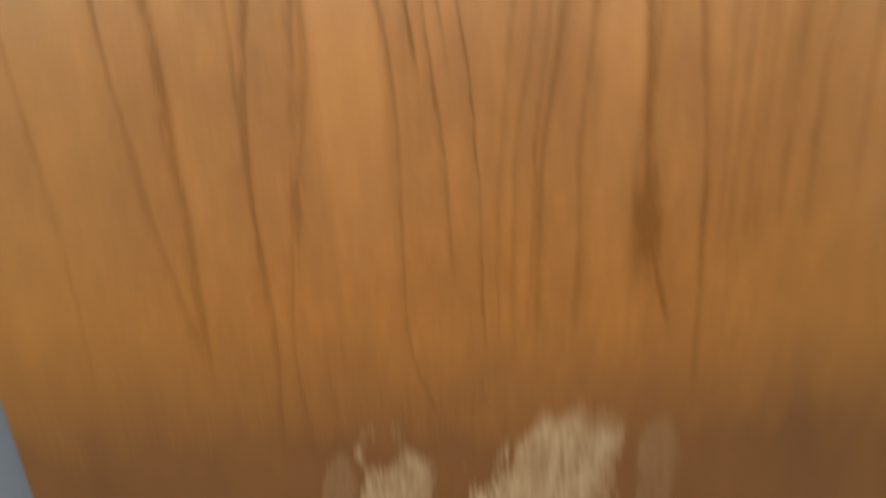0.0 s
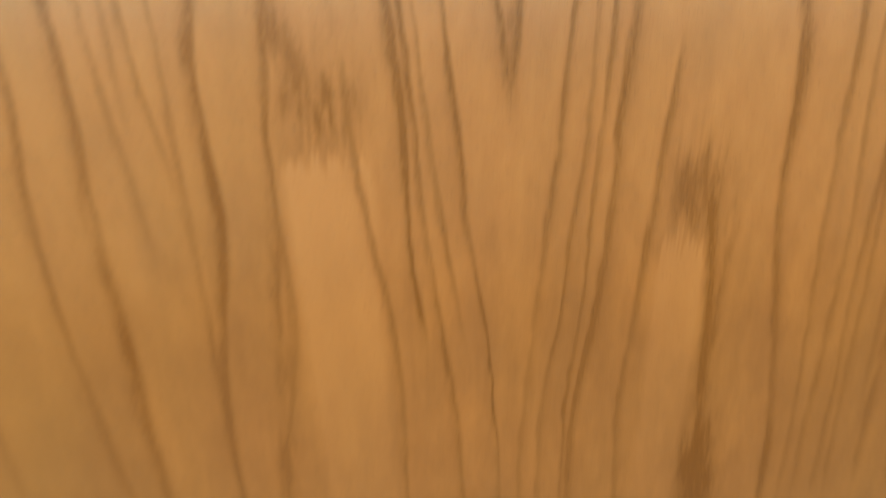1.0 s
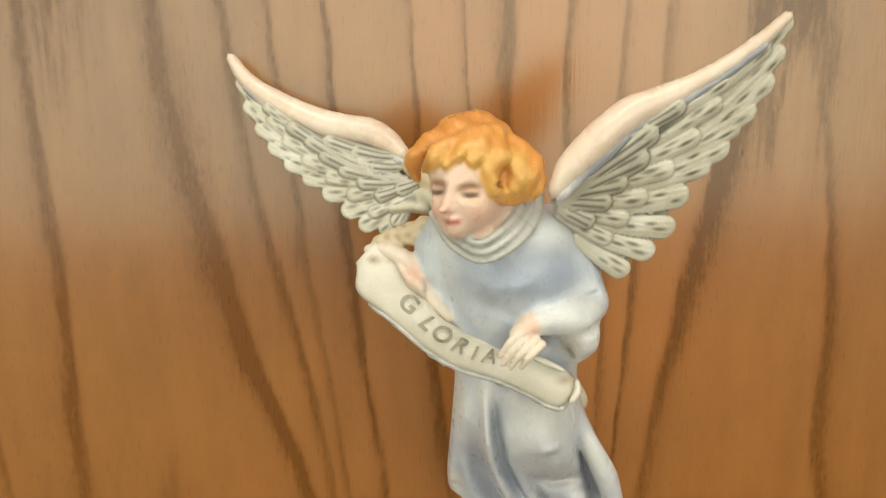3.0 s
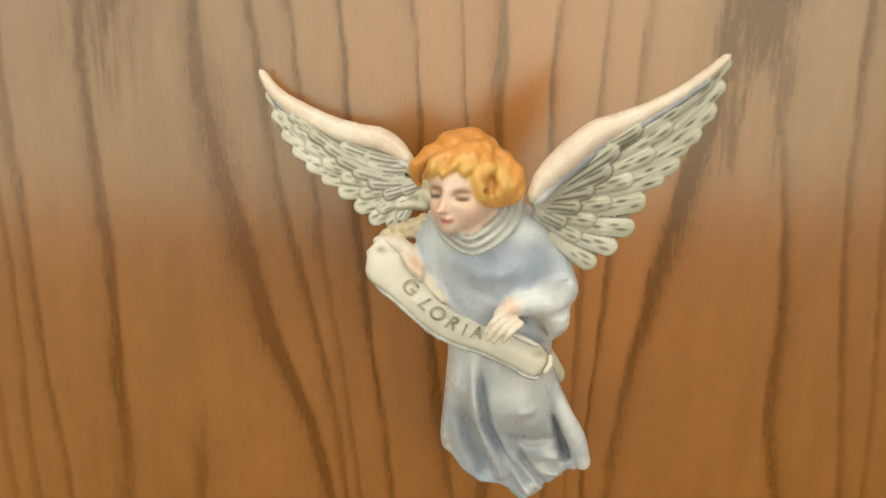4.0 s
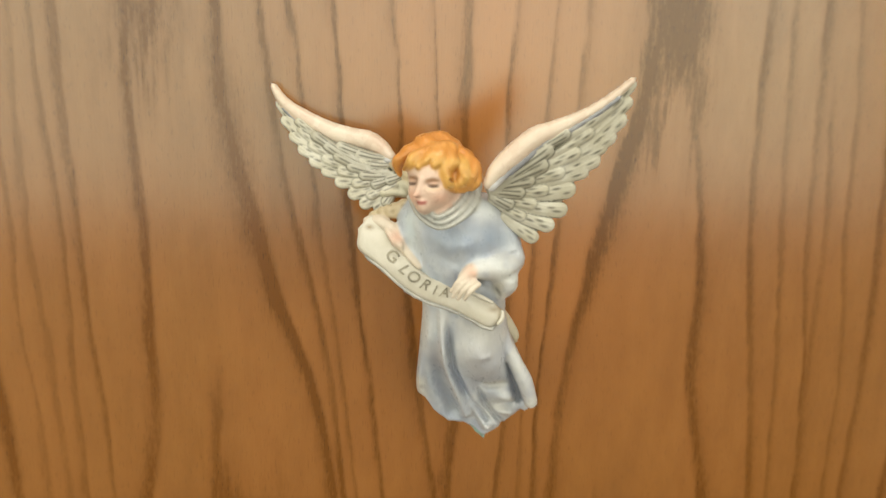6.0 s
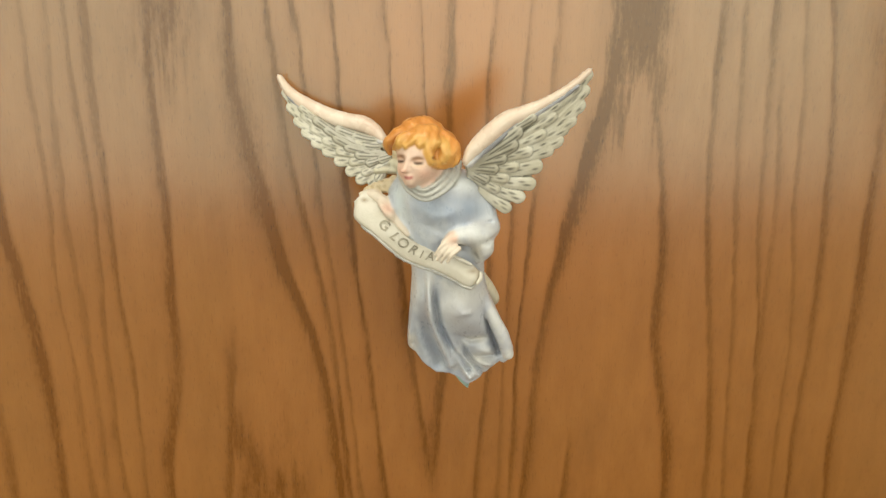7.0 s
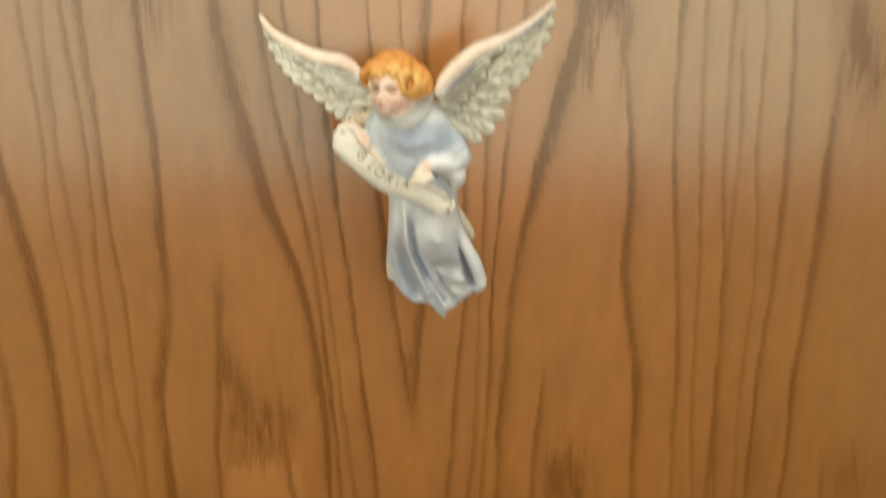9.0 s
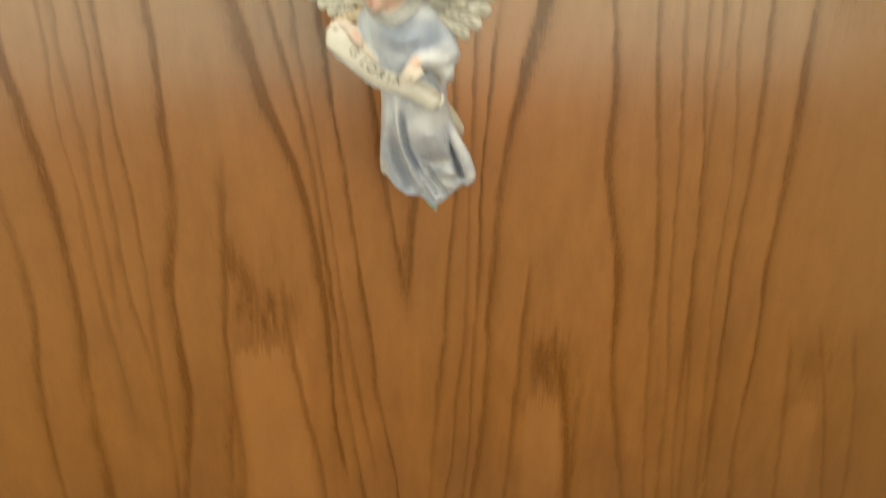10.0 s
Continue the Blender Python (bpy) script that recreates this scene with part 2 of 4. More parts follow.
def vein(first, dark, wide, *xs, lead=0.55, swell=()):
    """One late-wood line. xs: its place in mm at heights 60 mm apart from the knot 'first' down.
    dark: strength; wide: its half width in mm; lead: how much softer its outer side is; swell: (height, reach, factor) where it thickens."""
    global vein_count
    vein_count += 1
    n = len(xs)
    zk = KNOT_TOP - KNOT_STEP * (first + np.arange(n))
    q = np.clip((zk[0] - GZ) / KNOT_STEP, -0.6, n - 1 + 0.6)
    p = np.array([2 * xs[0] - xs[1], *xs, 2 * xs[-1] - xs[-2]]) / 1000.0
    i = np.clip(np.floor(q).astype(int), 0, n - 2)
    f = q - i
    a, b, c, d = p[i], p[i + 1], p[i + 2], p[np.minimum(i + 3, n + 1)]
    cx = b + 0.5 * f * (c - a + f * (2 * a - 5 * b + 4 * c - d + f * (3 * (b - c) + d - a)))
    cx = cx + 0.0005 * smooth_noise(len(GZ), 24, vein_count) + 0.00016 * smooth_noise(len(GZ), 5, vein_count + 500)
    inside = (GZ < zk[0] + 0.02) & (GZ > zk[-1] - 0.03)
    fade = np.clip((zk[0] + 0.025 - GZ) / 0.03, 0, 1) if first > 0 else np.ones(len(GZ))
    fade = fade * np.clip((GZ - zk[-1] + 0.03) / 0.04, 0, 1)
    w = 1.18 * wide / 1000.0 * (1 + 0.22 * smooth_noise(len(GZ), 34, vein_count + 50))
    w = np.maximum(w, 0.0007)
    for zc, reach, factor in swell:
        w = w * (1 + (factor - 1) * np.exp(-((GZ - zc) / reach) ** 2))
    s = 1.6 * dark * (1 + 0.16 * smooth_noise(len(GZ), 26, vein_count + 90))
    dx = XX - cx[:, None]
    wd = w[:, None]
    # the side away from the heart of the board runs out softly into the early wood
    dx = (dx + 0.0003 * FLECK) * (1 if xs[0] < 5 else -1)
    halo = np.where(dx < 0, 0.64 * np.exp(-np.abs(dx / (wd * (0.75 + 0.5 * lead))) ** 1.8) + 0.36 * np.exp(-np.abs(dx) / (wd * (1.6 + 1.8 * lead))), np.exp(-np.abs(dx / (wd * 0.72)) ** 2.8))
    shape = halo * inside[:, None] * np.clip(fade, 0, 1)[:, None] * np.clip(0.96 + 0.08 * FLECK + 0.06 * BLOTCH, 0.3, 1.2)
    lay(shape, (s * 1.12)[:, None])


def smudge(x, z, rx, rz, strength, fray=0.3, lean=0.0):
    """A cloud with frayed, fibrous upper and lower ends."""
    dx = (XX - x / 1000.0 - lean * (ZZ - z / 1000.0) + 0.0016 * BLOTCH) / (rx / 1000.0)
    dz = (ZZ - z / 1000.0) / (rz / 1000.0) + fray * FRAY * 0.6
    cloud = np.exp(-(np.abs(dx) ** 2.2 + np.abs(dz) ** 2.2) * 0.8)
    lay(cloud * np.clip(0.92 + 0.20 * FLECK + 0.14 * BLOTCH, 0.1, 1.3), 1.12 * strength)


def arch(x_left, x_right, top, bottom, strength=1.0, fray=0.004, drift=0.0):
    """A pale tongue of early wood with a frayed, rounded top; it clears the late wood that it covers."""
    zr = np.clip((top / 1000.0 - ZZ), 0, 1)
    mid = (x_left + x_right) / 2000.0 + drift * zr
    half = (x_right - x_left) / 2000.0
    u = (XX - mid) / half
    crown = top / 1000.0 - 0.016 * np.abs(u) ** 2.5 + fray * FRAY
    body = np.clip((crown - ZZ) / 0.006, 0, 1) * np.clip((1.0 - np.abs(u)) / 0.30, 0, 1) ** 1.2 * np.clip((ZZ - bottom / 1000.0) / 0.20, 0, 1)
    EARLY[:] = np.maximum(EARLY, body * strength)
    LATE[:] = LATE * (1 - 0.92 * body)


# dark, frayed clouds above the pale tongues and round the fork
smudge(78, 166, 17, 42, 1.0, 0.35)
smudge(87, 132, 6, 26, 0.80, 0.3)
smudge(71, 122, 11, 26, 0.75, 0.3, 0.3)
smudge(-126, 165, 14, 33, 0.9, 0.35)
smudge(-94, 118, 8, 36, 0.50, 0.3, -0.12)
smudge(216, 126, 14, 34, 1.0, 0.3, -0.3)
smudge(-99, -38, 8, 32, 0.80, 0.3, -0.33)
smudge(-88, -62, 17, 19, 0.95, 0.45)
smudge(-84, -34, 9, 22, 0.26, 0.4, -0.2)
smudge(75, -106, 13, 24, 0.90, 0.4, -0.15)
smudge(88, -122, 7, 32, 0.66, 0.3, -0.1)
smudge(254, -126, 13, 18, 0.40, 0.35)
smudge(-12, -42, 4.5, 22, 0.85, 0.2)
smudge(99, -284, 12, 56, 1.6, 0.12, -0.12)
smudge(91, -190, 5, 60, 1.0, 0.12, -0.08)
smudge(-113, -150, 3.5, 70, 0.8, 0.15, 0.05)
smudge(-121, -248, 5, 38, 0.95, 0.15, 0.1)
arch(-111, -67, -78, -360, 1.0, 0.0055, 0.03)
arch(56, 85, -127, -360, 0.85, 0.007, 0.02)
arch(234, 263, -149, -360, 0.6, 0.004, 0.05)
arch(74, 88, 136, 30, 0.35, 0.006, 0.0)
# the late-wood lines, from the left edge of the door to the right
vein(5, 0.36, 1.8, -251, -252, -249, -249, -251)
vein(3, 0.46, 2.7, -207, -203, -208, -206, -202, -194, -184)
vein(1, 0.58, 3.0, -196, -193, -184, -181, -184, -182, -183, -183, -183)
vein(0, 0.34, 1.6, -178, -177, -175, -173, -169, -164)
vein(0, 0.26, 1.5, -167, -169, -168, -164, -163)
vein(0, 0.36, 1.6, -164, -161, -158, -158, -155, -147, -146, -144)
vein(0, 0.44, 1.6, -153, -153, -151, -148, -146, -146, -146, -146)
vein(0, 0.60, 2.4, -129, -131, -129, -129, -135, -134, -141, -146, -144, -143, -146, swell=((0.0, 0.03, 1.7), (-0.13, 0.03, 1.5)))
vein(0, 0.68, 2.5, -100, -98, -85, -66, -58, -56, -50, swell=((0.10, 0.04, 1.7), (-0.15, 0.09, 0.45)))
vein(0, 0.50, 1.6, -86, -80, -69, -58, -53, -49, -41, -34, -31)
vein(0, 0.42, 1.4, -77, -69, -62, -54, -48, -41, -32)
vein(0, 0.62, 1.7, -60, -55, -51, -44, -36, -30, -21, -15, -12, -9, lead=0.3, swell=((-0.07, 0.05, 1.4),))
vein(0, 0.50, 1.9, -39, -33, -30, -23, -14)
vein(0, 0.40, 0.9, -22, -17, -13)
vein(0, 0.55, 2.2, -6, -7, -8, -8, -11)
vein(0, 0.46, 1.7, 12, 11, 12, 14, 10, 7, 3, -1, -1, 0)
vein(0, 0.42, 1.6, 29, 26, 23, 22, 21, 19, 14, 9, 9, 10)
vein(0, 0.44, 1.5, 41, 39, 32, 28, 28, 26, 24, 20, 20, 18)
vein(0, 0.60, 2.5, 76, 65, 51, 39, 35, 35, 31, 25, 25, 26, lead=0.8, swell=((0.10, 0.06, 1.9),))
vein(1, 0.60, 3.1, 88, 97, 99, 111, 113, 122, 132, 138, 143, 147, lead=0.2, swell=((-0.06, 0.04, 1.35),))
vein(0, 0.46, 2.1, 117, 117, 119, 127, 133, 137, 140, 145, 148)
vein(0, 0.40, 1.8, 127, 130, 135, 140, 142, 148, 152, 154, 157)
vein(0, 0.48, 2.1, 142, 144, 147, 154, 157, 159, 161, 165, 168)
vein(1, 0.42, 1.9, 150, 155, 155, 157, 162, 167, 171, 175)
vein(0, 0.36, 1.8, 155, 162, 165, 171, 172, 175, 179, 183)
vein(0, 0.50, 2.3, 167, 178, 182, 183, 182, 183, 185, 188, 192)
vein(1, 0.56, 2.8, 204, 205, 207, 204, 207, 205, 208, 213)
vein(3, 0.50, 2.0, -104, -109, -110, -109, -119, -128, -131, -128)
vein(4, 0.56, 2.0, -79, -72, -63, -61, -61, -59, -42)
vein(4, 0.50, 2.3, 57, 54, 51, 48, 52, 52)
vein(5, 0.85, 4.0, 81, 88, 92, 100, 118, lead=0.2)
vein(5, 0.44, 2.4, 230, 237, 242, 247)
vein(5, 0.46, 2.6, 252, 268, 278, 285)
vein(5, 0.36, 2.2, 276, 289, 295, 298)
DEPTH *= 1 - 0.32 * np.clip((-0.06 - ZZ) / 0.12, 0, 1) - 0.16 * np.clip((-0.22 - ZZ) / 0.12, 0, 1)
# the board grows darker towards its foot
FOOT_DARK[:] = 1.0 * np.clip((-0.270 - 0.14 * XX - ZZ + 0.006 * BLOTCH + 0.005 * FRAY) / 0.17, 0, 1) ** 1.3

# the light's falloff towards the floor, painted as blotchy darkening of the wood
FOOT_DARK[:] = np.maximum(FOOT_DARK, 0.34 * np.clip((-0.065 - ZZ + 0.022 * BLOTCH) / 0.14, 0, 1) * np.clip(0.9 + 0.12 * BLOTCH + 0.05 * FLECK, 0.4, 1.3))


def pale_patch(x_left, x_right, top, strength):
    """A pale patch with a ragged upper edge."""
    u = (XX - (x_left + x_right) / 2000.0) / ((x_right - x_left) / 2000.0)
    u = u + 0.17 * BLOTCH + 0.08 * FLECK
    crown = top / 1000.0 - 0.016 * np.abs(u) ** 2.5 - 0.006 * u + 0.003 * FRAY + 0.011 * BLOTCH
    patch = np.clip((crown - ZZ) / 0.018, 0, 1) * np.clip((1 - np.abs(u)) / 0.3, 0, 1) * np.clip((ZZ + 0.70) / 0.05, 0, 1)
    PALE_SPOT[:] = np.maximum(PALE_SPOT, strength * patch * np.clip(0.8 + 0.14 * FLECK + 0.10 * BLOTCH, 0.2, 1.1))


pale_patch(-96, -47, -418, 0.70)
pale_patch(-11, 98, -412, 0.85)
pale_patch(-124, -98, -436, 0.16)
pale_patch(108, 146, -446, 0.18)


def make_door():
    nz, nx = XX.shape
    front = np.stack([XX, np.zeros(XX.shape), ZZ], -1).reshape(-1, 3)
    idx = np.arange(nz * nx).reshape(nz, nx)
    quads = np.stack([idx[:-1, :-1], idx[:-1, 1:], idx[1:, 1:], idx[1:, :-1]], -1).reshape(-1, 4)
    rim = np.concatenate([idx[0, :], idx[1:, -1], idx[-1, -2::-1], idx[-2:0:-1, 0]])
    back = front[rim] + np.array([0, 0.04, 0])
    b0 = len(front)
    k = np.arange(len(rim))
    kn = (k + 1) % len(rim)
    sides = np.stack([rim[k], b0 + k, b0 + kn, rim[kn]], -1)
    verts = np.concatenate([front, back])
    faces = quads.tolist() + sides.tolist() + [list(range(b0 + len(rim) - 1, b0 - 1, -1))]
    me = mesh_from("door", verts, faces, [OAK])
    for name, field in (("late_wood", LATE), ("late_depth", DEPTH), ("early_wood", EARLY), ("pale_spot", PALE_SPOT), ("foot_dark", FOOT_DARK)):
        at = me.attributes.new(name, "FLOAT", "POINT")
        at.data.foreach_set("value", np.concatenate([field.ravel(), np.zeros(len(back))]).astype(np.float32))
    return tagged(new("door_1", me), "varnished oak door with bold dark grain, darker and pale-patched at its foot", "door", kind="structure")


make_door()

# ---------------------------------------------------------------- the plain room that closes the place
def structure(name, lo, hi, mat):
    return tagged(block(name, lo, hi, mat), kind="structure")


structure("floor", (-2.0, -2.0, -1.40), (2.0, 0.10, -1.30), FLOOR)
structure("ceiling", (-2.0, -2.0, 1.15), (2.0, 0.10, 1.25), CEILING)
structure("wall_north_1", (-2.0, 0.012, -1.30), (-0.307, 0.10, 1.15), BLUE_WALL)
structure("wall_north_2", (0.463, 0.012, -1.30), (2.0, 0.10, 1.15), BLUE_WALL)
structure("wall_north_3", (-0.307, 0.012, 0.748), (0.463, 0.10, 1.15), BLUE_WALL)
structure("wall_west_1", (-2.1, -2.1, -1.30), (-2.0, 0.10, -0.30), WALL)
structure("wall_west_2", (-2.1, -2.1, 1.10), (-2.0, 0.10, 1.15), WALL)
structure("wall_west_3", (-2.1, -2.1, -0.30), (-2.0, -1.82, 1.10), WALL)
structure("wall_west_4", (-2.1, -0.58, -0.30), (-2.0, 0.10, 1.10), WALL)
structure("wall_east_1", (2.0, -2.1, -1.30), (2.1, 0.10, -0.30), WALL)
structure("wall_east_2", (2.0, -2.1, 1.10), (2.1, 0.10, 1.15), WALL)
structure("wall_east_3", (2.0, -2.1, -0.30), (2.1, -1.82, 1.10), WALL)
structure("wall_east_4", (2.0, -0.58, -0.30), (2.1, 0.10, 1.10), WALL)
structure("wall_south_1", (-2.0, -2.1, -1.30), (2.0, -2.0, -0.30), WALL)
structure("wall_south_2", (-2.0, -2.1, 0.78), (2.0, -2.0, 1.15), WALL)
structure("wall_south_3", (-2.0, -2.1, -0.30), (-1.80, -2.0, 0.78), WALL)
structure("wall_south_4", (1.80, -2.1, -0.30), (2.0, -2.0, 0.78), WALL)
window = tagged(new("window_1"), "wide white-framed window letting in daylight", "window", kind="structure")
for lo, hi in (((-1.80, -2.08, -0.30), (-1.76, -2.02, 0.78)), ((1.76, -2.08, -0.30), (1.80, -2.02, 0.78)),
               ((-1.76, -2.08, -0.30), (1.76, -2.02, -0.26)), ((-1.76, -2.08, 0.74), (1.76, -2.02, 0.78))):
    block("window_frame", lo, hi, TRIM, window, 0.004)
# unseen side windows, put in for the two added lamps
for name, x in (("fill_window_1", -2.05), ("fill_window_2", 2.05)):
    fill_window = tagged(new(name), "unseen white-framed side window added to fill the shadows with daylight", "window", kind="structure")
    for y0, y1, z0, z1 in ((-1.82, -1.78, -0.30, 1.10), (-0.62, -0.58, -0.30, 1.10), (-1.78, -0.62, -0.30, -0.26), (-1.78, -0.62, 1.06, 1.10)):
        block("window_frame", (x - 0.03, y0, z0), (x + 0.03, y1, z1), TRIM, fill_window, 0.004)
# unseen fitting, made up to carry the lamp over the door
added_overhead_light = tagged(new("added_overhead_light"), "unseen flat light added overhead to light the oak door from above", "lamp")
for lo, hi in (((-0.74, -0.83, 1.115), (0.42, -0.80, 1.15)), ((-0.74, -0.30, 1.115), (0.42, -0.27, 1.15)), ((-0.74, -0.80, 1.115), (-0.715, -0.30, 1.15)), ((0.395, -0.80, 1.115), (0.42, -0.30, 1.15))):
    block("frame", lo, hi, TRIM, added_overhead_light, 0.003)
block("diffuser", (-0.715, -0.80, 1.122), (0.395, -0.30, 1.138), TRIM, added_overhead_light)
block("window_sill", (-1.83, -2.0, -0.33), (1.83, -1.93, -0.302), TRIM, window, 0.004)


# ---------------------------------------------------------------- the painted angel, one mesh, modelled in millimetres
class Clay:
    def __init__(self):
        self.v, self.f, self.m, self.w, self.mats = [], [], [], [], []
        self.first, self.colour = 0, np.zeros((0, 3))

    def slot(self, mat):
        if mat not in self.mats:
            self.mats.append(mat)
        return self.mats.index(mat)

    def grid(self, pts, mat, wash=None, close=True, caps=True):
        """A sheet of rings: pts[ring][place]; close joins each ring's ends."""
        pts = np.asarray(pts, float)
        n, k, _ = pts.shape
        o = len(self.v)
        self.v += pts.reshape(-1, 3).tolist()
        self.w += (np.zeros(n * k) if wash is None else np.asarray(wash, float).ravel()).tolist()
        s = self.slot(mat)
        for i in range(n - 1):
            for j in range(k if close else k - 1):
                jn = (j + 1) % k
                self.f.append((o + i * k + j, o + i * k + jn, o + (i + 1) * k + jn, o + (i + 1) * k + j))
                self.m.append(s)
        if caps and close:
            for base, flip in ((o, True), (o + (n - 1) * k, False)):
                c = len(self.v)
                self.v.append(np.mean(self.v[base:base + k], axis=0).tolist())
                self.w.append(self.w[base])
                for j in range(k):
                    a, b = base + j, base + (j + 1) % k
                    self.f.append((c, b, a) if flip else (c, a, b))
                    self.m.append(s)

    def shell(self, verts, faces, colour, mat):
        """A finished skin with a colour at every point."""
        self.first, self.colour = len(self.v), colour
        self.f += (faces + self.first).tolist()
        self.m += [self.slot(mat)] * len(faces)
        self.v += verts.tolist()
        self.w += [0.0] * len(verts)

    def tube(self, path, a, b, mat, face=(0, -1, 0), seg=12, rings=16, wash=0.0, round_ends=0.0, wobble=0.0, seed=0):
        """A swept ellipse: a is its half width across 'face', b its half depth along it; both follow the path's knots."""
        path = np.asarray(path, float)
        t = np.linspace(0, len(path) - 1, rings)
        c = spline(path, t)
        aa = np.interp(t, np.linspace(0, len(path) - 1, len(a)), a)
        bb = np.interp(t, np.linspace(0, len(path) - 1, len(b)), b)
        if round_ends:
            u = np.linspace(0, 1, rings)
            cap = np.sqrt(np.clip(1 - (np.clip(np.abs(2 * u - 1) - (1 - round_ends), 0, None) / round_ends) ** 2, 0.0, 1))
            aa, bb = aa * np.maximum(cap, 0.05), bb * np.maximum(cap, 0.05)
        tan = np.gradient(c, axis=0)
        tan /= np.linalg.norm(tan, axis=1)[:, None] + 1e-9
        nrm = np.asarray(face, float) - tan * (tan @ np.asarray(face, float))[:, None]
        nrm /= np.linalg.norm(nrm, axis=1)[:, None] + 1e-9
        side = np.cross(tan, nrm)
        th = np.linspace(0, 2 * np.pi, seg, endpoint=False)
        ring = c[:, None] + side[:, None] * (aa[:, None] * np.cos(th))[..., None] + nrm[:, None] * (bb[:, None] * np.sin(th))[..., None]
        if wobble:
            ring += np.random.default_rng(seed).normal(0, wobble, ring.shape)
        self.grid(ring, mat, np.full(ring.shape[:2], wash))



def spline(path, t):
    p = np.vstack([2 * path[0] - path[1], path, 2 * path[-1] - path[-2]])
    i = np.clip(np.floor(t).astype(int), 0, len(path) - 2)
    f = (t - i)[:, None]
    a, b, c, d = p[i], p[i + 1], p[i + 2], p[i + 3]
    return b + 0.5 * f * (c - a + f * (2 * a - 5 * b + 4 * c - d + f * (3 * (b - c) + d - a)))


def ridge(x, z, line, width, height):
    """A soft ridge (or furrow) along a polyline in the front view."""
    best = np.zeros(x.shape)
    for n, ((x0, z0), (x1, z1)) in enumerate(zip(line, line[1:])):
        dx, dz = x1 - x0, z1 - z0
        k = np.clip(((x - x0) * dx + (z - z0) * dz) / (dx * dx + dz * dz), 0, 1)
        fade, drawn_out = 1.0, dx * dx + dz * dz > 36
        if n == 0 and drawn_out:
            fade = 0.1 + 0.9 * np.clip(k / 0.75, 0, 1) ** 1.3
        if n == len(line) - 2 and z1 > 26 and drawn_out:
            fade = fade * (1 - 0.92 * np.clip((k - 0.35) / 0.65, 0, 1) ** 1.3)
        best = np.maximum(best, fade * np.exp(-((x - x0 - k * dx) ** 2 + (z - z0 - k * dz) ** 2) / width ** 2))
    return height * best


class Sculpt:
    """Soft clay on a grid of distances in millimetres; every paint keeps the distances of what it covers."""
    STEP = 0.5

    def __init__(self, lo, hi, paints):
        self.lo = np.array(lo, float)
        self.ax = [np.arange(a, b, self.STEP) for a, b in zip(lo, hi)]
        shape = [len(a) for a in self.ax]
        self.d = np.full(shape, 6.0, np.float32)
        self.paints = list(paints)
        self.near = {p: np.full(shape, 6.0, np.float32) for p in self.paints}

    def window(self, lo, hi):
        cut = tuple(slice(max(0, int((a - o) / self.STEP)), max(0, int((b - o) / self.STEP) + 2)) for a, b, o in zip(lo, hi, self.lo))
        return cut, [a[c].reshape([-1 if i == k else 1 for i in range(3)]) for k, (a, c) in enumerate(zip(self.ax, cut))]

    def join(self, cut, new_d, paint, soft):
        old = self.d[cut]
        h = np.clip(0.5 + 0.5 * (old - new_d) / soft, 0, 1)
        self.d[cut] = old + (new_d - old) * h - soft * h * (1 - h)
        self.near[paint][cut] = np.minimum(self.near[paint][cut], new_d)

    def carve(self, cut, hole, paint, soft):
        old = self.d[cut]
        h = np.clip(0.5 - 0.5 * (old + hole) / soft, 0, 1)
        self.d[cut] = old + (-hole - old) * h + soft * h * (1 - h)
        if paint:
            for p in self.paints:
                if p != paint:
                    self.near[p][cut] = np.maximum(self.near[p][cut], np.minimum(1.5, 0.6 - hole))
            self.near[paint][cut] = np.minimum(self.near[paint][cut], np.maximum(hole, -0.2))

    def egg(self, c, r, paint, soft=1.0, ripple=None, hole=False):
        c, r = np.array(c, float), np.array(r, float)
        cut, (x, y, z) = self.window(c - r - soft - 1.5, c + r + soft + 1.5)
        u, v, w = (x - c[0]) / r[0], (y - c[1]) / r[1], (z - c[2]) / r[2]
        k0 = np.sqrt(u * u + v * v + w * w) + 1e-6
        k1 = np.sqrt((u / r[0]) ** 2 + (v / r[1]) ** 2 + (w / r[2]) ** 2) + 1e-6
        dist = k0 * (k0 - 1) / k1
        if ripple:
            dist = dist + ripple(x, y, z)
        (self.carve if hole else self.join)(cut, dist, paint, soft)

    def limb(self, path, radii, paint, soft=1.0, ripple=None, hole=False, end=None):
        path = np.array(path, float)
        n = 4 * (len(path) - 1) + 1
        t = np.linspace(0, len(path) - 1, n)
        c = spline(path, t)
        r = np.interp(t, np.linspace(0, len(path) - 1, len(radii)), radii)
        m = r.max() + soft + 1.5
        cut, (x, y, z) = self.window(c.min(0) - m, c.max(0) + m)
        best = None
        for a, b, ra, rb in zip(c, c[1:], r, r[1:]):
            e = b - a
            k = np.clip(((x - a[0]) * e[0] + (y - a[1]) * e[1] + (z - a[2]) * e[2]) / (e @ e), 0, 1)
            dist = np.sqrt((x - a[0] - k * e[0]) ** 2 + (y - a[1] - k * e[1]) ** 2 + (z - a[2] - k * e[2]) ** 2) - ra - k * (rb - ra)
            best = dist if best is None else np.minimum(best, dist)
        if ripple:
            best = best + ripple(x, y, z)
        if end is not None:
            best = np.maximum(best, y - end)
        (self.carve if hole else self.join)(cut, best, paint, soft)

    def face_y(self, x, z):
        """The depth at which a ray from the front meets the clay."""
        i, k = int(round((x - self.lo[0]) / self.STEP)), int(round((z - self.lo[2]) / self.STEP))
        col = self.d[i, :, k]
        j = int(np.argmax(col < 0))
        return float(self.ax[1][j] - self.STEP * col[j] / (col[j] - col[j - 1]))

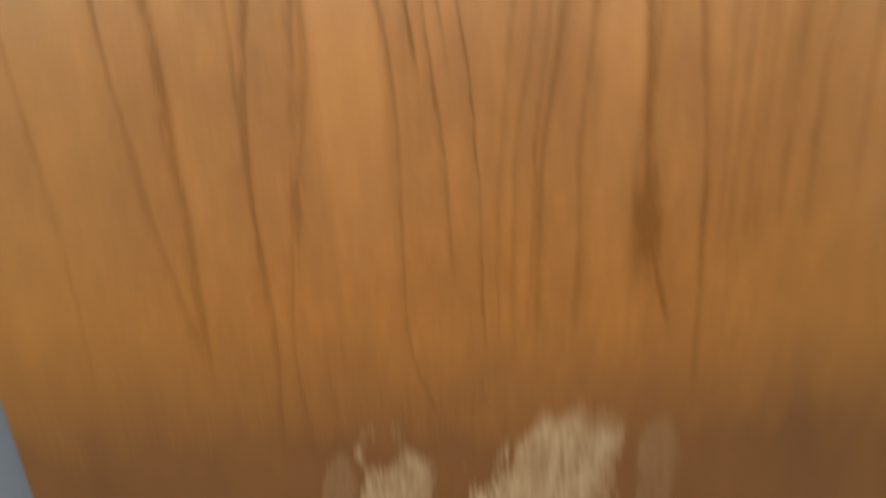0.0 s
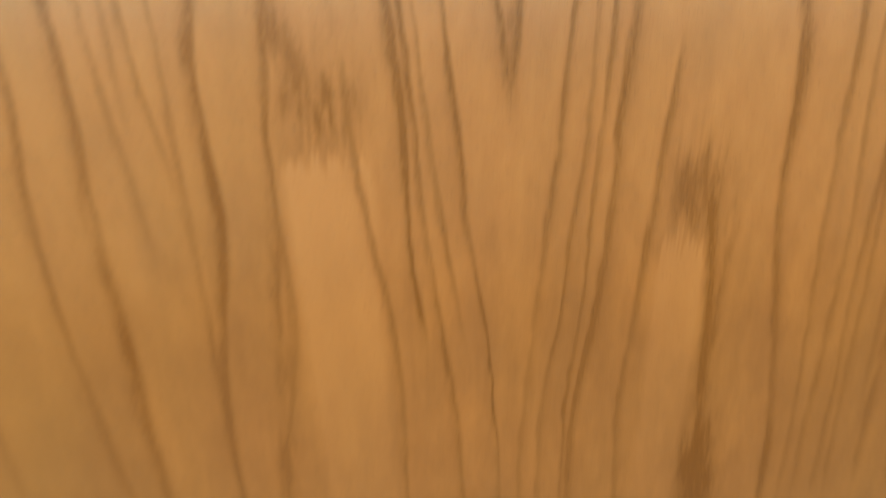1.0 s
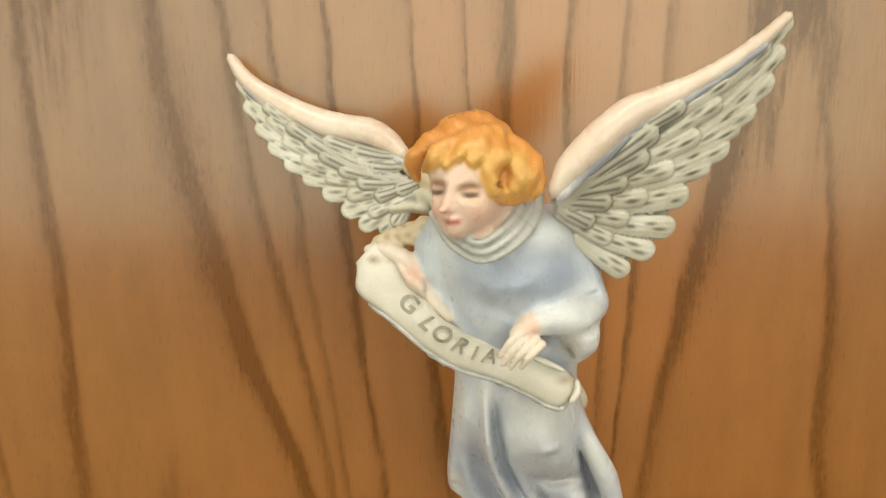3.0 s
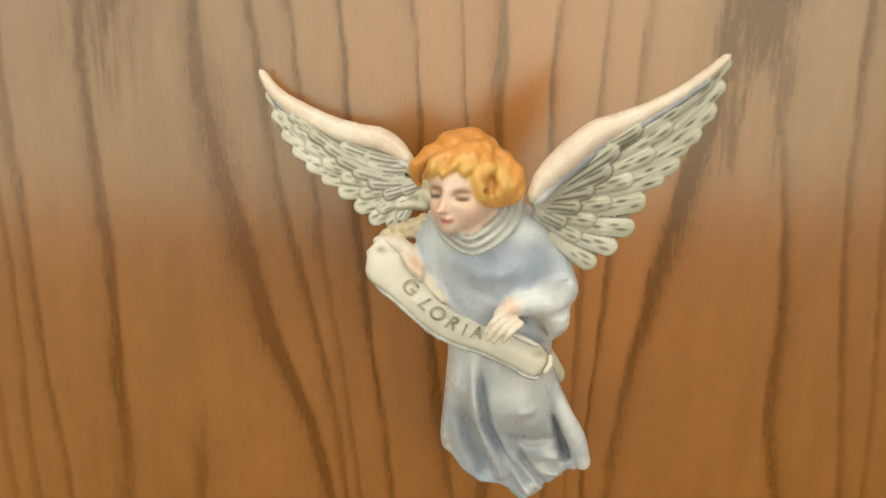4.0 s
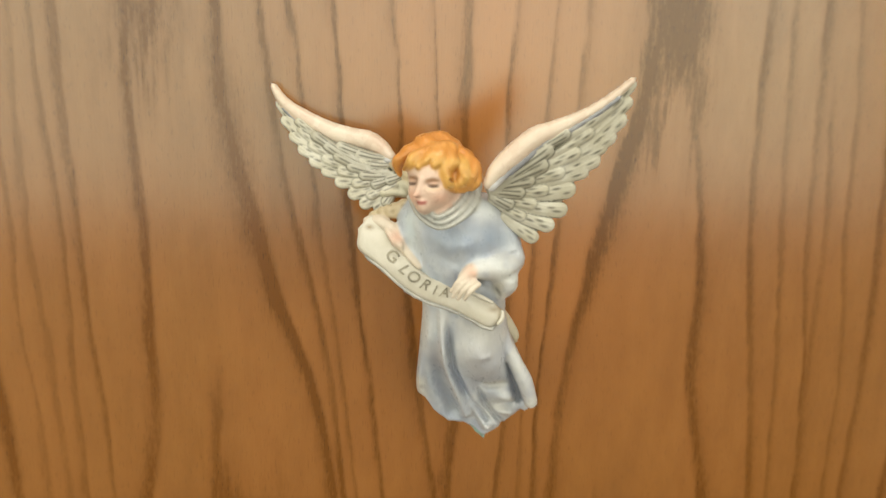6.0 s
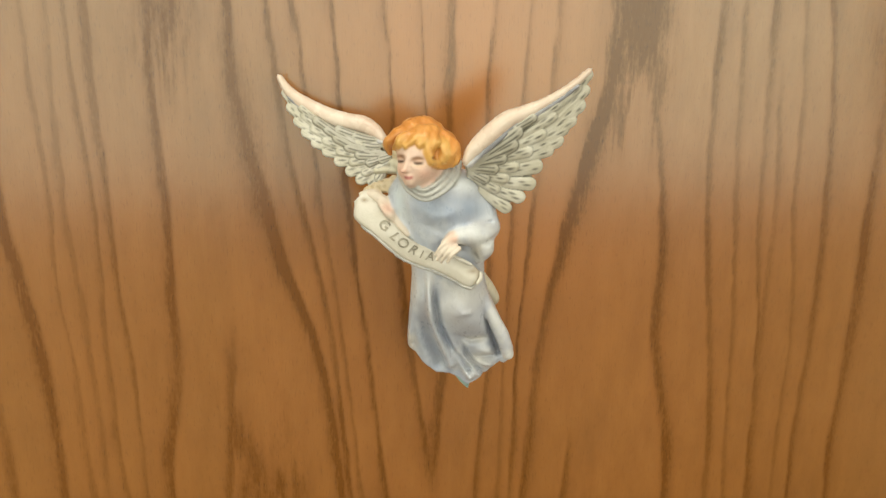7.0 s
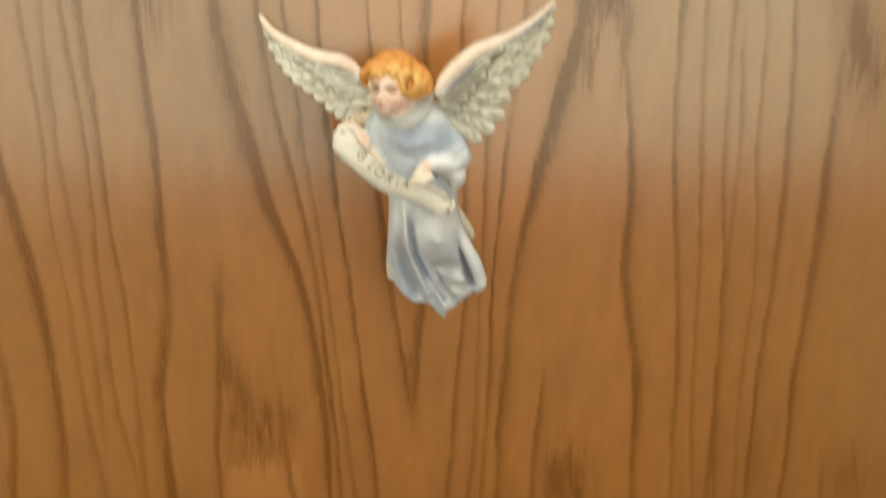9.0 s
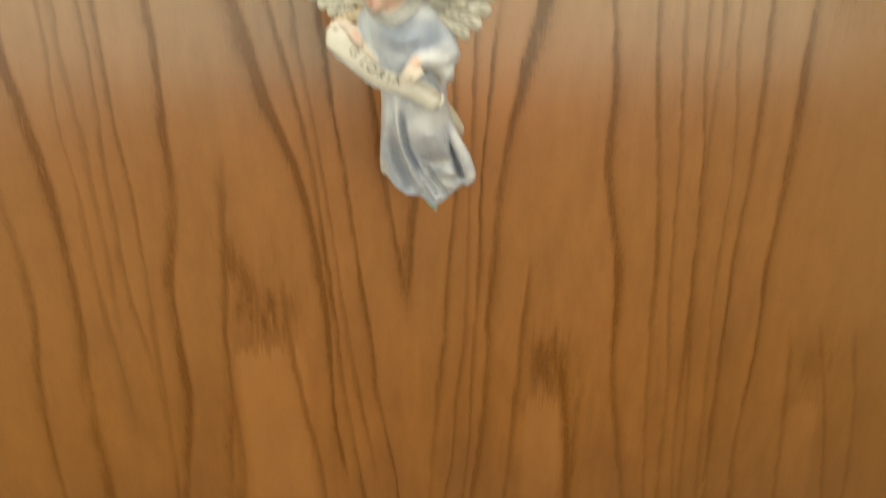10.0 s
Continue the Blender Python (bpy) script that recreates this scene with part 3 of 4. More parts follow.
    def skin(self):
        """The surface as points and quads: one point in each cell that the surface crosses."""
        d = self.d
        for k in range(3):
            edge = [slice(None)] * 3
            for edge[k] in (0, -1):
                d[tuple(edge)] = np.maximum(d[tuple(edge)], 0.5)
        inside = d < 0
        sx, sy, sz = (n - 1 for n in d.shape)
        total = np.zeros((sx, sy, sz), np.int8)
        corners = [(a, b, c) for a in (0, 1) for b in (0, 1) for c in (0, 1)]
        for a, b, c in corners:
            total += inside[a:a + sx, b:b + sy, c:c + sz]
        cells = np.argwhere((total > 0) & (total < 8))
        ids = np.full((sx, sy, sz), -1, np.int64)
        ids[tuple(cells.T)] = np.arange(len(cells))
        val = {q: d[tuple((cells + q).T)] for q in corners}
        place, count = np.zeros((len(cells), 3)), np.zeros(len(cells))
        for a in corners:
            for k in range(3):
                if a[k] == 0:
                    b = tuple(1 if i == k else v for i, v in enumerate(a))
                    va, vb = val[a], val[b]
                    hit = (va < 0) != (vb < 0)
                    f = np.where(hit, va / np.where(hit, va - vb, 1), 0)
                    p = np.array(a, float) + f[:, None] * (np.array(b) - np.array(a))
                    place += p * hit[:, None]
                    count += hit
        verts = (cells + place / count[:, None]) * self.STEP + self.lo
        faces = []
        for k in range(3):
            u, v = (k + 1) % 3, (k + 2) % 3
            one = [slice(None)] * 3
            two = [slice(None)] * 3
            one[k], two[k] = slice(0, -1), slice(1, None)
            flip = np.argwhere(inside[tuple(one)] != inside[tuple(two)])
            flip = flip[(flip[:, u] > 0) & (flip[:, v] > 0)]
            eu, ev = np.eye(3, dtype=int)[u], np.eye(3, dtype=int)[v]
            quad = np.stack([ids[tuple((flip - q).T)] for q in (0 * eu, eu, eu + ev, ev)], 1)
            turned = inside[tuple(one)][tuple(flip.T)]
            quad[~turned] = quad[~turned][:, ::-1]
            faces.append(quad)
        return verts, np.concatenate(faces)

    def sample(self, grid, p):
        q = (p - self.lo) / self.STEP
        i = np.clip(np.floor(q).astype(int), 0, np.array(grid.shape) - 2)
        f = q - i
        out = 0
        for a in (0, 1):
            for b in (0, 1):
                for c in (0, 1):
                    w = (f[:, 0] if a else 1 - f[:, 0]) * (f[:, 1] if b else 1 - f[:, 1]) * (f[:, 2] if c else 1 - f[:, 2])
                    out = out + w * grid[i[:, 0] + a, i[:, 1] + b, i[:, 2] + c]
        return out


PAINTS = {"feather": (0.60, 0.57, 0.44), "robe": (0.46, 0.505, 0.57), "pale": (0.68, 0.69, 0.67), "cream": (0.62, 0.58, 0.45), "collar": (0.64, 0.65, 0.61), "skin": (0.76, 0.56, 0.44),
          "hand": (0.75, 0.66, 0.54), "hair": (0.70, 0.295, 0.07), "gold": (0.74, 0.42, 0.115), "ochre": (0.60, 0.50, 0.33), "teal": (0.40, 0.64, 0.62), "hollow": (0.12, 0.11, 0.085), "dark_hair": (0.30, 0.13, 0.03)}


def hair_ripple(x, y, z):
    return (0.20 * np.sin(0.75 * x + 0.5 * z + 1.6 * np.sin(0.30 * z + 0.25 * y)) + 0.16 * np.sin(0.95 * z - 0.6 * x + 1.5 * np.sin(0.4 * x + 0.2 * y))
            + 0.07 * np.sin(2.4 * x + 0.9 * z + 2.0 * np.sin(0.6 * z)))


def make_angel():
    clay = Clay()
    body = Sculpt((-49, -81, -4), (27, -2.5, 125), PAINTS)
    # robe: an oval that changes from the neck to the hem, with its folds
    zt = np.array([8, 20, 28, 38, 49, 58, 68, 76, 85, 92, 98.0])
    left = np.array([-24.5, -26.6, -26.6, -25.4, -24.3, -23.4, -24.0, -27, -30, -29.5, -26.0])
    right = np.array([19, 21.2, 18, 13.4, 8.4, 6.5, 6.5, 7, 6.5, 3.5, -5.0])
    mid_y = np.array([-21, -24, -28, -32, -37, -41, -45, -47.5, -50, -52, -55.0])
    deep = np.array([8, 10, 11, 12, 12, 11.5, 11.5, 12, 12, 10.5, 6.5])
    hem_x = np.array([-27, -26.2, -23, -20, -14, -8, -4, 0, 4, 8, 11, 14, 16, 19, 21.5])
    hem_z = np.array([22.5, 21.2, 20, 15, 10.2, 10.0, 8.0, 4.6, 6.8, 10.4, 13.5, 15.6, 14.4, 16.0, 21.0])
    valleys = ((((-14.4, 58), (-13.6, 44), (-12.0, 34), (-8.2, 26), (0.5, 12)), 1.3, -2.8), (((-4.0, 29), (-0.4, 20), (6.4, 10)), 1.1, -2.2), (((-6.5, 32), (1, 27.5), (9.6, 29)), 1.5, -2.2), (((5.6, 44), (9.0, 34), (13.4, 20)), 1.4, -3.4),
               (((-20.2, 42), (-17.6, 30), (-12, 15)), 2.6, -2.7), (((-18.2, 60), (-18.4, 46)), 0.9, -1.6), (((-26.0, 91), (-23.0, 74)), 1.3, -2.6),
               (((-20, 80), (-9, 76.0)), 1.8, -0.9), (((-15, 88), (-11, 78)), 1.6, -0.7), (((2.5, 19.5), (10.5, 18.6)), 1.0, -1.4), (((-23.6, 38), (-23.6, 24)), 1.2, -1.0))
    ridges = ((((-16.6, 58), (-15.6, 38), (-7.5, 15)), 1.9, 2.8), (((-9.6, 31), (-4, 19), (1, 9)), 1.7, 3.0), (((-4, 24), (5, 10)), 1.6, 1.6), (((-3, 42), (0, 38)), 8.0, 3.6), (((1, 23.5), (9, 22)), 2.3, 1.8), (((2, 16), (10, 15)), 1.6, 1.6),
              (((-24, 54), (-26, 26)), 1.7, 1.6), (((-21.0, 60), (-21.8, 42)), 1.5, 1.6), (((-22, 86), (-12, 82), (-4, 84)), 2.6, 0.9), (((-24, 80), (-20, 66)), 1.4, 1.2), (((-2.6, 41.8), (0.4, 42.4)), 1.2, 0.5))
    gx, gz = np.meshgrid(body.ax[0], body.ax[2], indexing="ij")
    fold_map = sum(ridge(gx, gz, line, w, h) for line, w, h in valleys + ridges)
    x, y, z = (a.reshape([-1 if i == k else 1 for i in range(3)]) for k, a in enumerate(body.ax))
    fine_z = np.arange(-30.0, 140.0, 0.5)
    lo, hi, my, dp = (np.interp(z, fine_z, np.convolve(np.interp(fine_z, zt, a), np.hanning(25) / np.hanning(25).sum(), "same")) for a in (left, right, mid_y, deep))
    hw = (hi - lo) / 2
    front = np.sqrt(np.clip(-(y - my) / dp, 0, 1))
    yy = y + 1.4 * fold_map[:, None, :] * front
    oval = ((np.abs((x - (lo + hi) / 2) / hw) ** 2.3 + np.abs((yy - my) / dp) ** 2.3) ** (1 / 2.3) - 1) * np.minimum(hw, dp)
    low = np.interp(x, hem_x, hem_z) - z
    oval = np.maximum(oval, low)
    h = np.clip(0.5 - 0.5 * (oval - (z - 98.5)) / 4, 0, 1)
    body.join((slice(None),) * 3, (oval + (z - 98.5 - oval) * h + 4 * h * (1 - h)).astype(np.float32), "robe", 0.5)
    # the loose outer fold of the skirt, the toe of the cloud, the drapery that reaches back to the door
    body.limb([(5.5, -41, 49), (9.5, -41, 40), (14.4, -38.5, 30), (17.2, -35.5, 21.0)], [1.8, 2.6, 3.1, 2.6], "pale", 1.2)
    body.limb([(-3.0, -25, 10), (-1.2, -24, 6), (0.2, -21.5, 0.6)], [3.6, 2.8, 0.5], "teal", 0.6)
    body.limb([(3, -18, 53), (9, -13, 45), (13.2, -10.5, 39.5), (12, -9.5, 36.5)], [4.4, 4.0, 2.4, 1.0], "cream", 1.0)
    body.limb([(-8, -36, 60), (-5, -18, 52), (-3, -4, 48)], [9, 7.5, 6], "robe", 2.0, end=-5.8)
    # right sleeve: shoulder, elbow, the pale cuff that hangs open, and the hand on the scroll
    body.egg((-4, -53, 94.5), (7.5, 7.5, 5.5), "robe", 4.0)
    body.limb([(0, -52, 93.5), (4.8, -51, 86), (6.6, -51, 78)], [5.2, 5.2, 5.2], "robe", 3.0)
    body.limb([(6.8, -51.5, 77.4), (1.5, -56, 75.6), (-3.8, -58.6, 74.8)], [5.0, 4.6, 3.3], "pale", 2.0)
    body.limb([(4.5, -54.5, 74.5), (5.4, -53.5, 69.5), (4.4, -52.5, 64.8)], [4.8, 4.3, 1.5], "pale", 2.2)
    body.limb([(8.8, -55.5, 80.0), (3, -60.0, 79.4), (-3.5, -62.6, 77.8)], [0.5, 0.8, 0.4], None, 1.0, hole=True)
    body.limb([(10.5, -54, 74), (6.0, -59.0, 71.6), (3.0, -60.0, 71.0)], [0.6, 0.9, 0.3], None, 1.4, hole=True)
    # the cuff's opening, its inner shade given as a dark paint
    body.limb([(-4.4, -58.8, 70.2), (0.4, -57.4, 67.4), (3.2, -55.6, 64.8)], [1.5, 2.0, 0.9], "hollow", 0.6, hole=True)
    body.limb([(-3.4, -58.8, 75.2), (-6.5, -60.0, 74.2), (-9.4, -60.4, 72.2)], [2.1, 2.3, 1.8], "hand", 1.2)
    for k, reach in enumerate((1.0, 1.12, 1.05, 0.85)):
        bx, bz = -7.8 + 1.25 * k, 73.6 - 1.15 * k
        body.limb([(bx, -61.0, bz), (bx - 3.2 * reach, -61.9, bz - 2.6 * reach), (bx - 5.4 * reach, -60.8, bz - 6.0 * reach)], [0.95, 0.9, 0.65], "hand", 0.3)
    # left sleeve, its ochre trimming, and the hand that holds the rolled end
    body.limb([(-22, -50, 96), (-26.5, -51.5, 91.5), (-28.6, -53, 86)], [5, 4.6, 3.0], "robe", 2.0)
    body.limb([(-27.5, -50.5, 90), (-28.0, -51.0, 82.5), (-24.5, -51.5, 74.5)], [3.6, 3.6, 3.2], "pale", 2.0)
    body.limb([(-31.5, -53.2, 83.5), (-27.4, -54.6, 78.6), (-24.4, -55.4, 75.2)], [2.2, 1.7, 1.0], "hand", 1.2)
    body.limb([(-41, -48.5, 91.6), (-36, -49.2, 92.8), (-29, -49.8, 94.4)], [1.0, 2.4, 3.2], "ochre", 1.0, lambda x, y, z: 0.35 * np.sin(1.3 * x + 1.1 * np.sin(0.9 * z)) * np.sin(1.7 * z + 0.6 * x + 1.3 * np.sin(0.7 * x)))
    body.limb([(-42.5, -50.0, 90.0), (-37.5, -51.6, 89.8), (-33, -53.4, 87.2), (-30.4, -54.6, 84.4)], [1.2, 2.1, 2.3, 1.4], "hand", 1.2)
    for k in range(3):
        body.limb([(-34.6 + 1.5 * k, -55.0, 87.0 - 1.1 * k), (-33.0 + 1.3 * k, -56.2, 84.4 - 0.9 * k), (-32.4 + 1.2 * k, -55.8, 82.4 - 0.8 * k)], [1.2, 1.1, 0.8], "hand", 0.5)
    # the roots of the wings
    body.limb([(-20, -48, 102), (-28, -42, 106), (-34, -40, 110)], [4, 3.0, 2.0], "ochre", 1.0)
    body.limb([(-25, -46, 101), (-31, -42, 100.5), (-37, -41.5, 99)], [3.0, 2.8, 2.0], "feather", 1.5, lambda x, y, z: 0.4 * np.sin(1.3 * z + 0.5 * x + 1.2 * np.sin(0.45 * x)))
    # neck and the three twisted folds of the collar
    body.limb([(-17.5, -58, 100), (-16.6, -55, 91)], [5.2, 5.4], "skin", 1.0)
    body.egg((-17.2, -61.0, 95.0), (5.2, 4.8, 4.6), "skin", 1.5)
    body.egg((-12.2, -58.5, 97.2), (4.6, 4.6, 5.0), "skin", 1.5)
    bands = (((-3.6, -56.4, 102.8), (-5.2, -60.4, 97.4), (-9.7, -64.0, 92.2), (-16.8, -65.6, 89.0), (-23.4, -63.8, 92.4), (-27.2, -60.2, 98.6)),
             ((-5.6, -57.5, 103.4), (-7.2, -61.4, 98.2), (-11.4, -64.8, 93.4), (-17.2, -66.2, 90.8), (-22.8, -64.6, 94.0), (-26.2, -61.2, 98.6)),
             ((-7.8, -58.4, 103), (-9.2, -62.0, 98.8), (-13.0, -65.0, 94.8), (-17.8, -66.2, 92.7), (-22.2, -65.0, 95.4), (-25.2, -62.2, 98.4)))
    body.limb(np.mean(bands, axis=0) + np.array([0.2, 1.5, -0.2]), [1.3, 1.8, 1.85, 1.75, 1.55, 1.3], "collar", 0.6)
    for path, r in zip(bands, (0.95, 0.85, 0.75)):
        body.limb(path, [r, r * 1.2, r * 1.1, r * 0.85, r * 0.8, r * 0.75], "collar", 0.45)
    # head, bowed and turned to the scroll
    body.egg((-18.0, -59.5, 106), (9.0, 10, 11), "skin", 1.5)
    body.egg((-20.5, -63.6, 102.4), (6.2, 7.6, 8.2), "skin", 2.0)
    body.egg((-20.8, -65.0, 107.0), (6.3, 5.6, 4.6), "skin", 2.0)
    body.egg((-22.2, -67.8, 95.9), (2.2, 2.6, 2.1), "skin", 2.4)
    body.egg((-17.8, -66.0, 99.8), (3.1, 3.8, 3.4), "skin", 2.4)
    body.egg((-24.5, -66.4, 100.2), (2.2, 3.0, 2.6), "skin", 2.0)
    body.egg((-14.8, -60.6, 100.2), (2.8, 4.2, 4.4), "skin", 2.0)
    for ex, ez, r in ((-25.5, 103.7, 1.7), (-18.9, 103.0, 2.1)):
        body.egg((ex, body.face_y(ex, ez) - 0.35, ez), (r * 1.1, 1.7, 1.15), None, 1.5, hole=True)
        body.egg((ex, body.face_y(ex, ez - 0.3) + 0.35, ez - 0.2), (r * 0.75, 0.85, 0.75), "skin", 0.7)
    body.limb([(-22.7, body.face_y(-22.7, 104.6) + 0.3, 104.6), (-23.3, body.face_y(-23.3, 102.2), 102.2), (-23.9, body.face_y(-23.9, 100.2) - 0.7, 100.0)], [0.6, 0.75, 0.95], "skin", 1.1)
    for nx in (-24.7, -22.7):
        body.egg((nx, body.face_y(nx, 99.6) + 0.25, 99.6), (0.75, 0.8, 0.6), "skin", 0.5)
    lip_y = body.face_y(-22.5, 97.2)
    body.limb([(-24.2, lip_y + 0.55, 97.8), (-22.6, lip_y + 0.1, 97.8), (-20.9, lip_y + 0.45, 97.9)], [0.3, 0.55, 0.3], "skin", 0.5)
    body.limb([(-23.7, lip_y + 0.5, 97.1), (-22.5, lip_y + 0.1, 96.7), (-21.2, lip_y + 0.4, 97.2)], [0.3, 0.6, 0.3], "skin", 0.5)
    # hair: crown, a full roll over one ear, a tuft at the other temple, and golden locks over the brow
    body.egg((-17.4, -58.0, 110.6), (9.6, 10.4, 9.3), "hair", 1.0, hair_ripple)
    body.egg((-21.2, -59.5, 114.4), (5.2, 7.0, 4.8), "hair", 1.5, hair_ripple)
    body.egg((-14, -54, 107), (10.5, 9, 9.5), "hair", 1.5, hair_ripple)
    body.egg((-12.4, -63.8, 105.4), (3.2, 4.6, 4.2), "hair", 1.2)
    body.egg((-9.8, -60.5, 106.2), (5.4, 6.6, 5.3), "hair", 1.2, hair_ripple)
    for path, radii, paint in (
            (((-23, -62, 115), (-28, -62.5, 112), (-30.6, -61.0, 109.0), (-30.2, -60.0, 106.2)), (3.0, 2.6, 1.9, 1.0), "hair"),
            (((-18.5, -66.0, 114), (-22, -68.2, 112.2), (-25.8, -68.4, 110.0), (-28, -65.8, 107.8)), (2.0, 2.2, 2.0, 1.1), "gold"),
            (((-18.0, -66.8, 114.0), (-20.4, -69.6, 111.2), (-23.4, -70.4, 108.7)), (2.0, 1.9, 0.9), "gold"),
            (((-15.4, -66.5, 114.5), (-16.4, -69.4, 111.4), (-18.8, -70.6, 109.0)), (2.2, 2.1, 1.0), "gold"),
            (((-13.8, -65.5, 114.0), (-13.2, -68.8, 110.0), (-14.7, -69.4, 106.8), (-14.0, -68.6, 103.6)), (2.4, 2.4, 2.0, 1.6), "gold"),
            (((-10, -63.0, 112), (-6.2, -64.0, 108.5), (-5.8, -64.0, 104.5), (-9.5, -65.4, 101.8), (-12.8, -67.0, 102.2)), (2.6, 2.6, 2.3, 1.9, 1.3), "hair"),
            (((-11, -65.6, 110.5), (-9.6, -67.4, 107.0), (-10.2, -67.4, 103.8)), (2.2, 2.4, 1.9), "gold"),
            (((-8.4, -65.0, 109.8), (-6.8, -66.2, 106.2), (-8.0, -66.4, 103.2)), (1.8, 2.0, 1.5), "hair")):
        body.limb(path, radii, paint, 0.9, hair_ripple)
    # pit of the curl, coloured dark for the shade inside it
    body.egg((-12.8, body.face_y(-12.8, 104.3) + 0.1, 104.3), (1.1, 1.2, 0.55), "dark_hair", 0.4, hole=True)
    verts, faces = body.skin()
    # the paint, soft where one colour meets the next
    dist = np.stack([body.sample(body.near[p], verts) for p in body.paints], 1)
    weight = np.exp(-(dist - dist.min(1, keepdims=True)) / 0.22)
    weight /= weight.sum(1, keepdims=True)
    colour = weight @ np.array([PAINTS[p] for p in body.paints])
    vx, vy, vz = verts.T

    def tint(amount, rgb):
        k = np.clip(amount, 0, 1)[:, None]
        colour[:] = colour * (1 - k) + np.array(rgb) * k

    def spot(a, b, ra, rb):
        return np.exp(-((vx - a) / ra) ** 2 - ((vz - b) / rb) ** 2)

    def share(*names):
        return sum(weight[:, body.paints.index(n)] for n in names)

    cloth = share("robe", "pale")
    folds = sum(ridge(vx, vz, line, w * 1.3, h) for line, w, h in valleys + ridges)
    # uneven brushwork: thin violet-blue washes and chalky patches
    brush = np.sin(0.36 * vx + 0.21 * vz + 1.4 * np.sin(0.17 * vz + 0.3 * vx)) * np.sin(0.29 * vz - 0.24 * vx + 1.2 * np.sin(0.23 * vx - 0.11 * vz)) + 0.35 * np.sin(0.9 * vx + 1.5 * np.sin(0.5 * vz)) * np.sin(0.8 * vz + 1.3 * np.sin(0.6 * vx))
    tint(cloth * 0.42 * np.clip(brush, 0, 1), (0.36, 0.40, 0.52))
    tint(cloth * 0.45 * np.clip(-brush, 0, 1), (0.74, 0.76, 0.76))
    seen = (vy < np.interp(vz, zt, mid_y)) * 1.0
    # fold ridges brushed pale, which also paints in their light
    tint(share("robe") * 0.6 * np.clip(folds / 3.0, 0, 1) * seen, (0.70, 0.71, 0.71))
    # highlights painted on shoulder, sleeve and the lit left of the robe
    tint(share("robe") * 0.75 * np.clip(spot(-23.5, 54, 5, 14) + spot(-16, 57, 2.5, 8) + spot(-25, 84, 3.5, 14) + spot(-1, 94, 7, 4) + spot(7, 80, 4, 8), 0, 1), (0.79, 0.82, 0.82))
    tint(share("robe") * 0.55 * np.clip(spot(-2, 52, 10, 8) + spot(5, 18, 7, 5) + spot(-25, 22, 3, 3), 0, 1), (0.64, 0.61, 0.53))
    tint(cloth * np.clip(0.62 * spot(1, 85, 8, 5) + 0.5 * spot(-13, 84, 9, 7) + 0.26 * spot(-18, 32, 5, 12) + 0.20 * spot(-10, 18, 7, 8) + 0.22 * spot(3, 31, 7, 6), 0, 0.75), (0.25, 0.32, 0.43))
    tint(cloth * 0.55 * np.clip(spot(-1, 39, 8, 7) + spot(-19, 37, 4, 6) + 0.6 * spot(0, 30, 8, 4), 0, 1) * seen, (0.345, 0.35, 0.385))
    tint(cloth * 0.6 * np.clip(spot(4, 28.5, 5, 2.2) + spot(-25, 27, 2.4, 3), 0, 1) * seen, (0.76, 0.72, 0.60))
    # cool highlights painted along the robe's left side
    tint(share("robe") * 0.45 * np.clip(spot(-27, 89, 2.5, 6) + spot(-20, 66, 4, 4), 0, 1), (0.60, 0.72, 0.74))
    # brown and grey shadow painted by the open cuff and across the sleeve
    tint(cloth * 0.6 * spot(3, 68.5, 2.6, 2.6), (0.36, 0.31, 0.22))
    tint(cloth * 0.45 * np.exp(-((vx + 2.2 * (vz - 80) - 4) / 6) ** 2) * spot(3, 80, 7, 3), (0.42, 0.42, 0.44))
    # dark wash down the furrows, which also paints in their shade
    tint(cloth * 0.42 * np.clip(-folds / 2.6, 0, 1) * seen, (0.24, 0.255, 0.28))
    # shade of the gaps between the collar's folds, tinted in
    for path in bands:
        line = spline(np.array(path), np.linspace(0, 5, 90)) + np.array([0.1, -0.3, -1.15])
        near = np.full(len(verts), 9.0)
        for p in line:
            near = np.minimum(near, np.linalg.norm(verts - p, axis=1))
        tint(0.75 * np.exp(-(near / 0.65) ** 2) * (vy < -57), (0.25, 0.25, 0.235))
    tint(share("collar") * (0.15 + 0.85 * np.clip((0.25 - np.abs(np.sin(0.55 * (vx + 1.2 * vz)))) / 0.25, 0, 1) * 0.3), (0.30, 0.30, 0.25))
    tint(share("feather") * 0.8 * np.clip(np.sin(1.3 * vz + 0.5 * vx + 1.2 * np.sin(0.45 * vx)), 0, 1) * np.clip(0.5 + np.sin(1.1 * vx), 0, 1), (0.22, 0.21, 0.16))
    tint(share("ochre") * 0.35 * np.clip(2 * np.sin(1.3 * vx + 1.1 * np.sin(0.9 * vz)) * np.sin(1.7 * vz + 0.6 * vx + 1.3 * np.sin(0.7 * vx)) - 0.4, 0, 1), (0.24, 0.16, 0.07))
    face = share("skin")
    tint(face * 0.50 * (spot(-16.4, 98.6, 3.2, 2.4) + spot(-25.6, 99.2, 1.8, 2.0)), (0.82, 0.45, 0.32))
    tint(face * 0.35 * spot(-23.9, 99.9, 1.2, 1.0), (0.82, 0.45, 0.32))
    tint(face * 0.30 * spot(-18.6, 101.6, 2.2, 0.8), (0.70, 0.48, 0.20))
    for ex, ez, r in ((-25.5, 103.1, 1.25), (-18.9, 102.4, 1.6)):
        tint(face * 1.0 * np.exp(-((vx - ex) / (r * 1.1)) ** 4 - ((vz - ez - 0.10 * (vx - ex) ** 2) / 0.62) ** 4), (0.055, 0.028, 0.014))
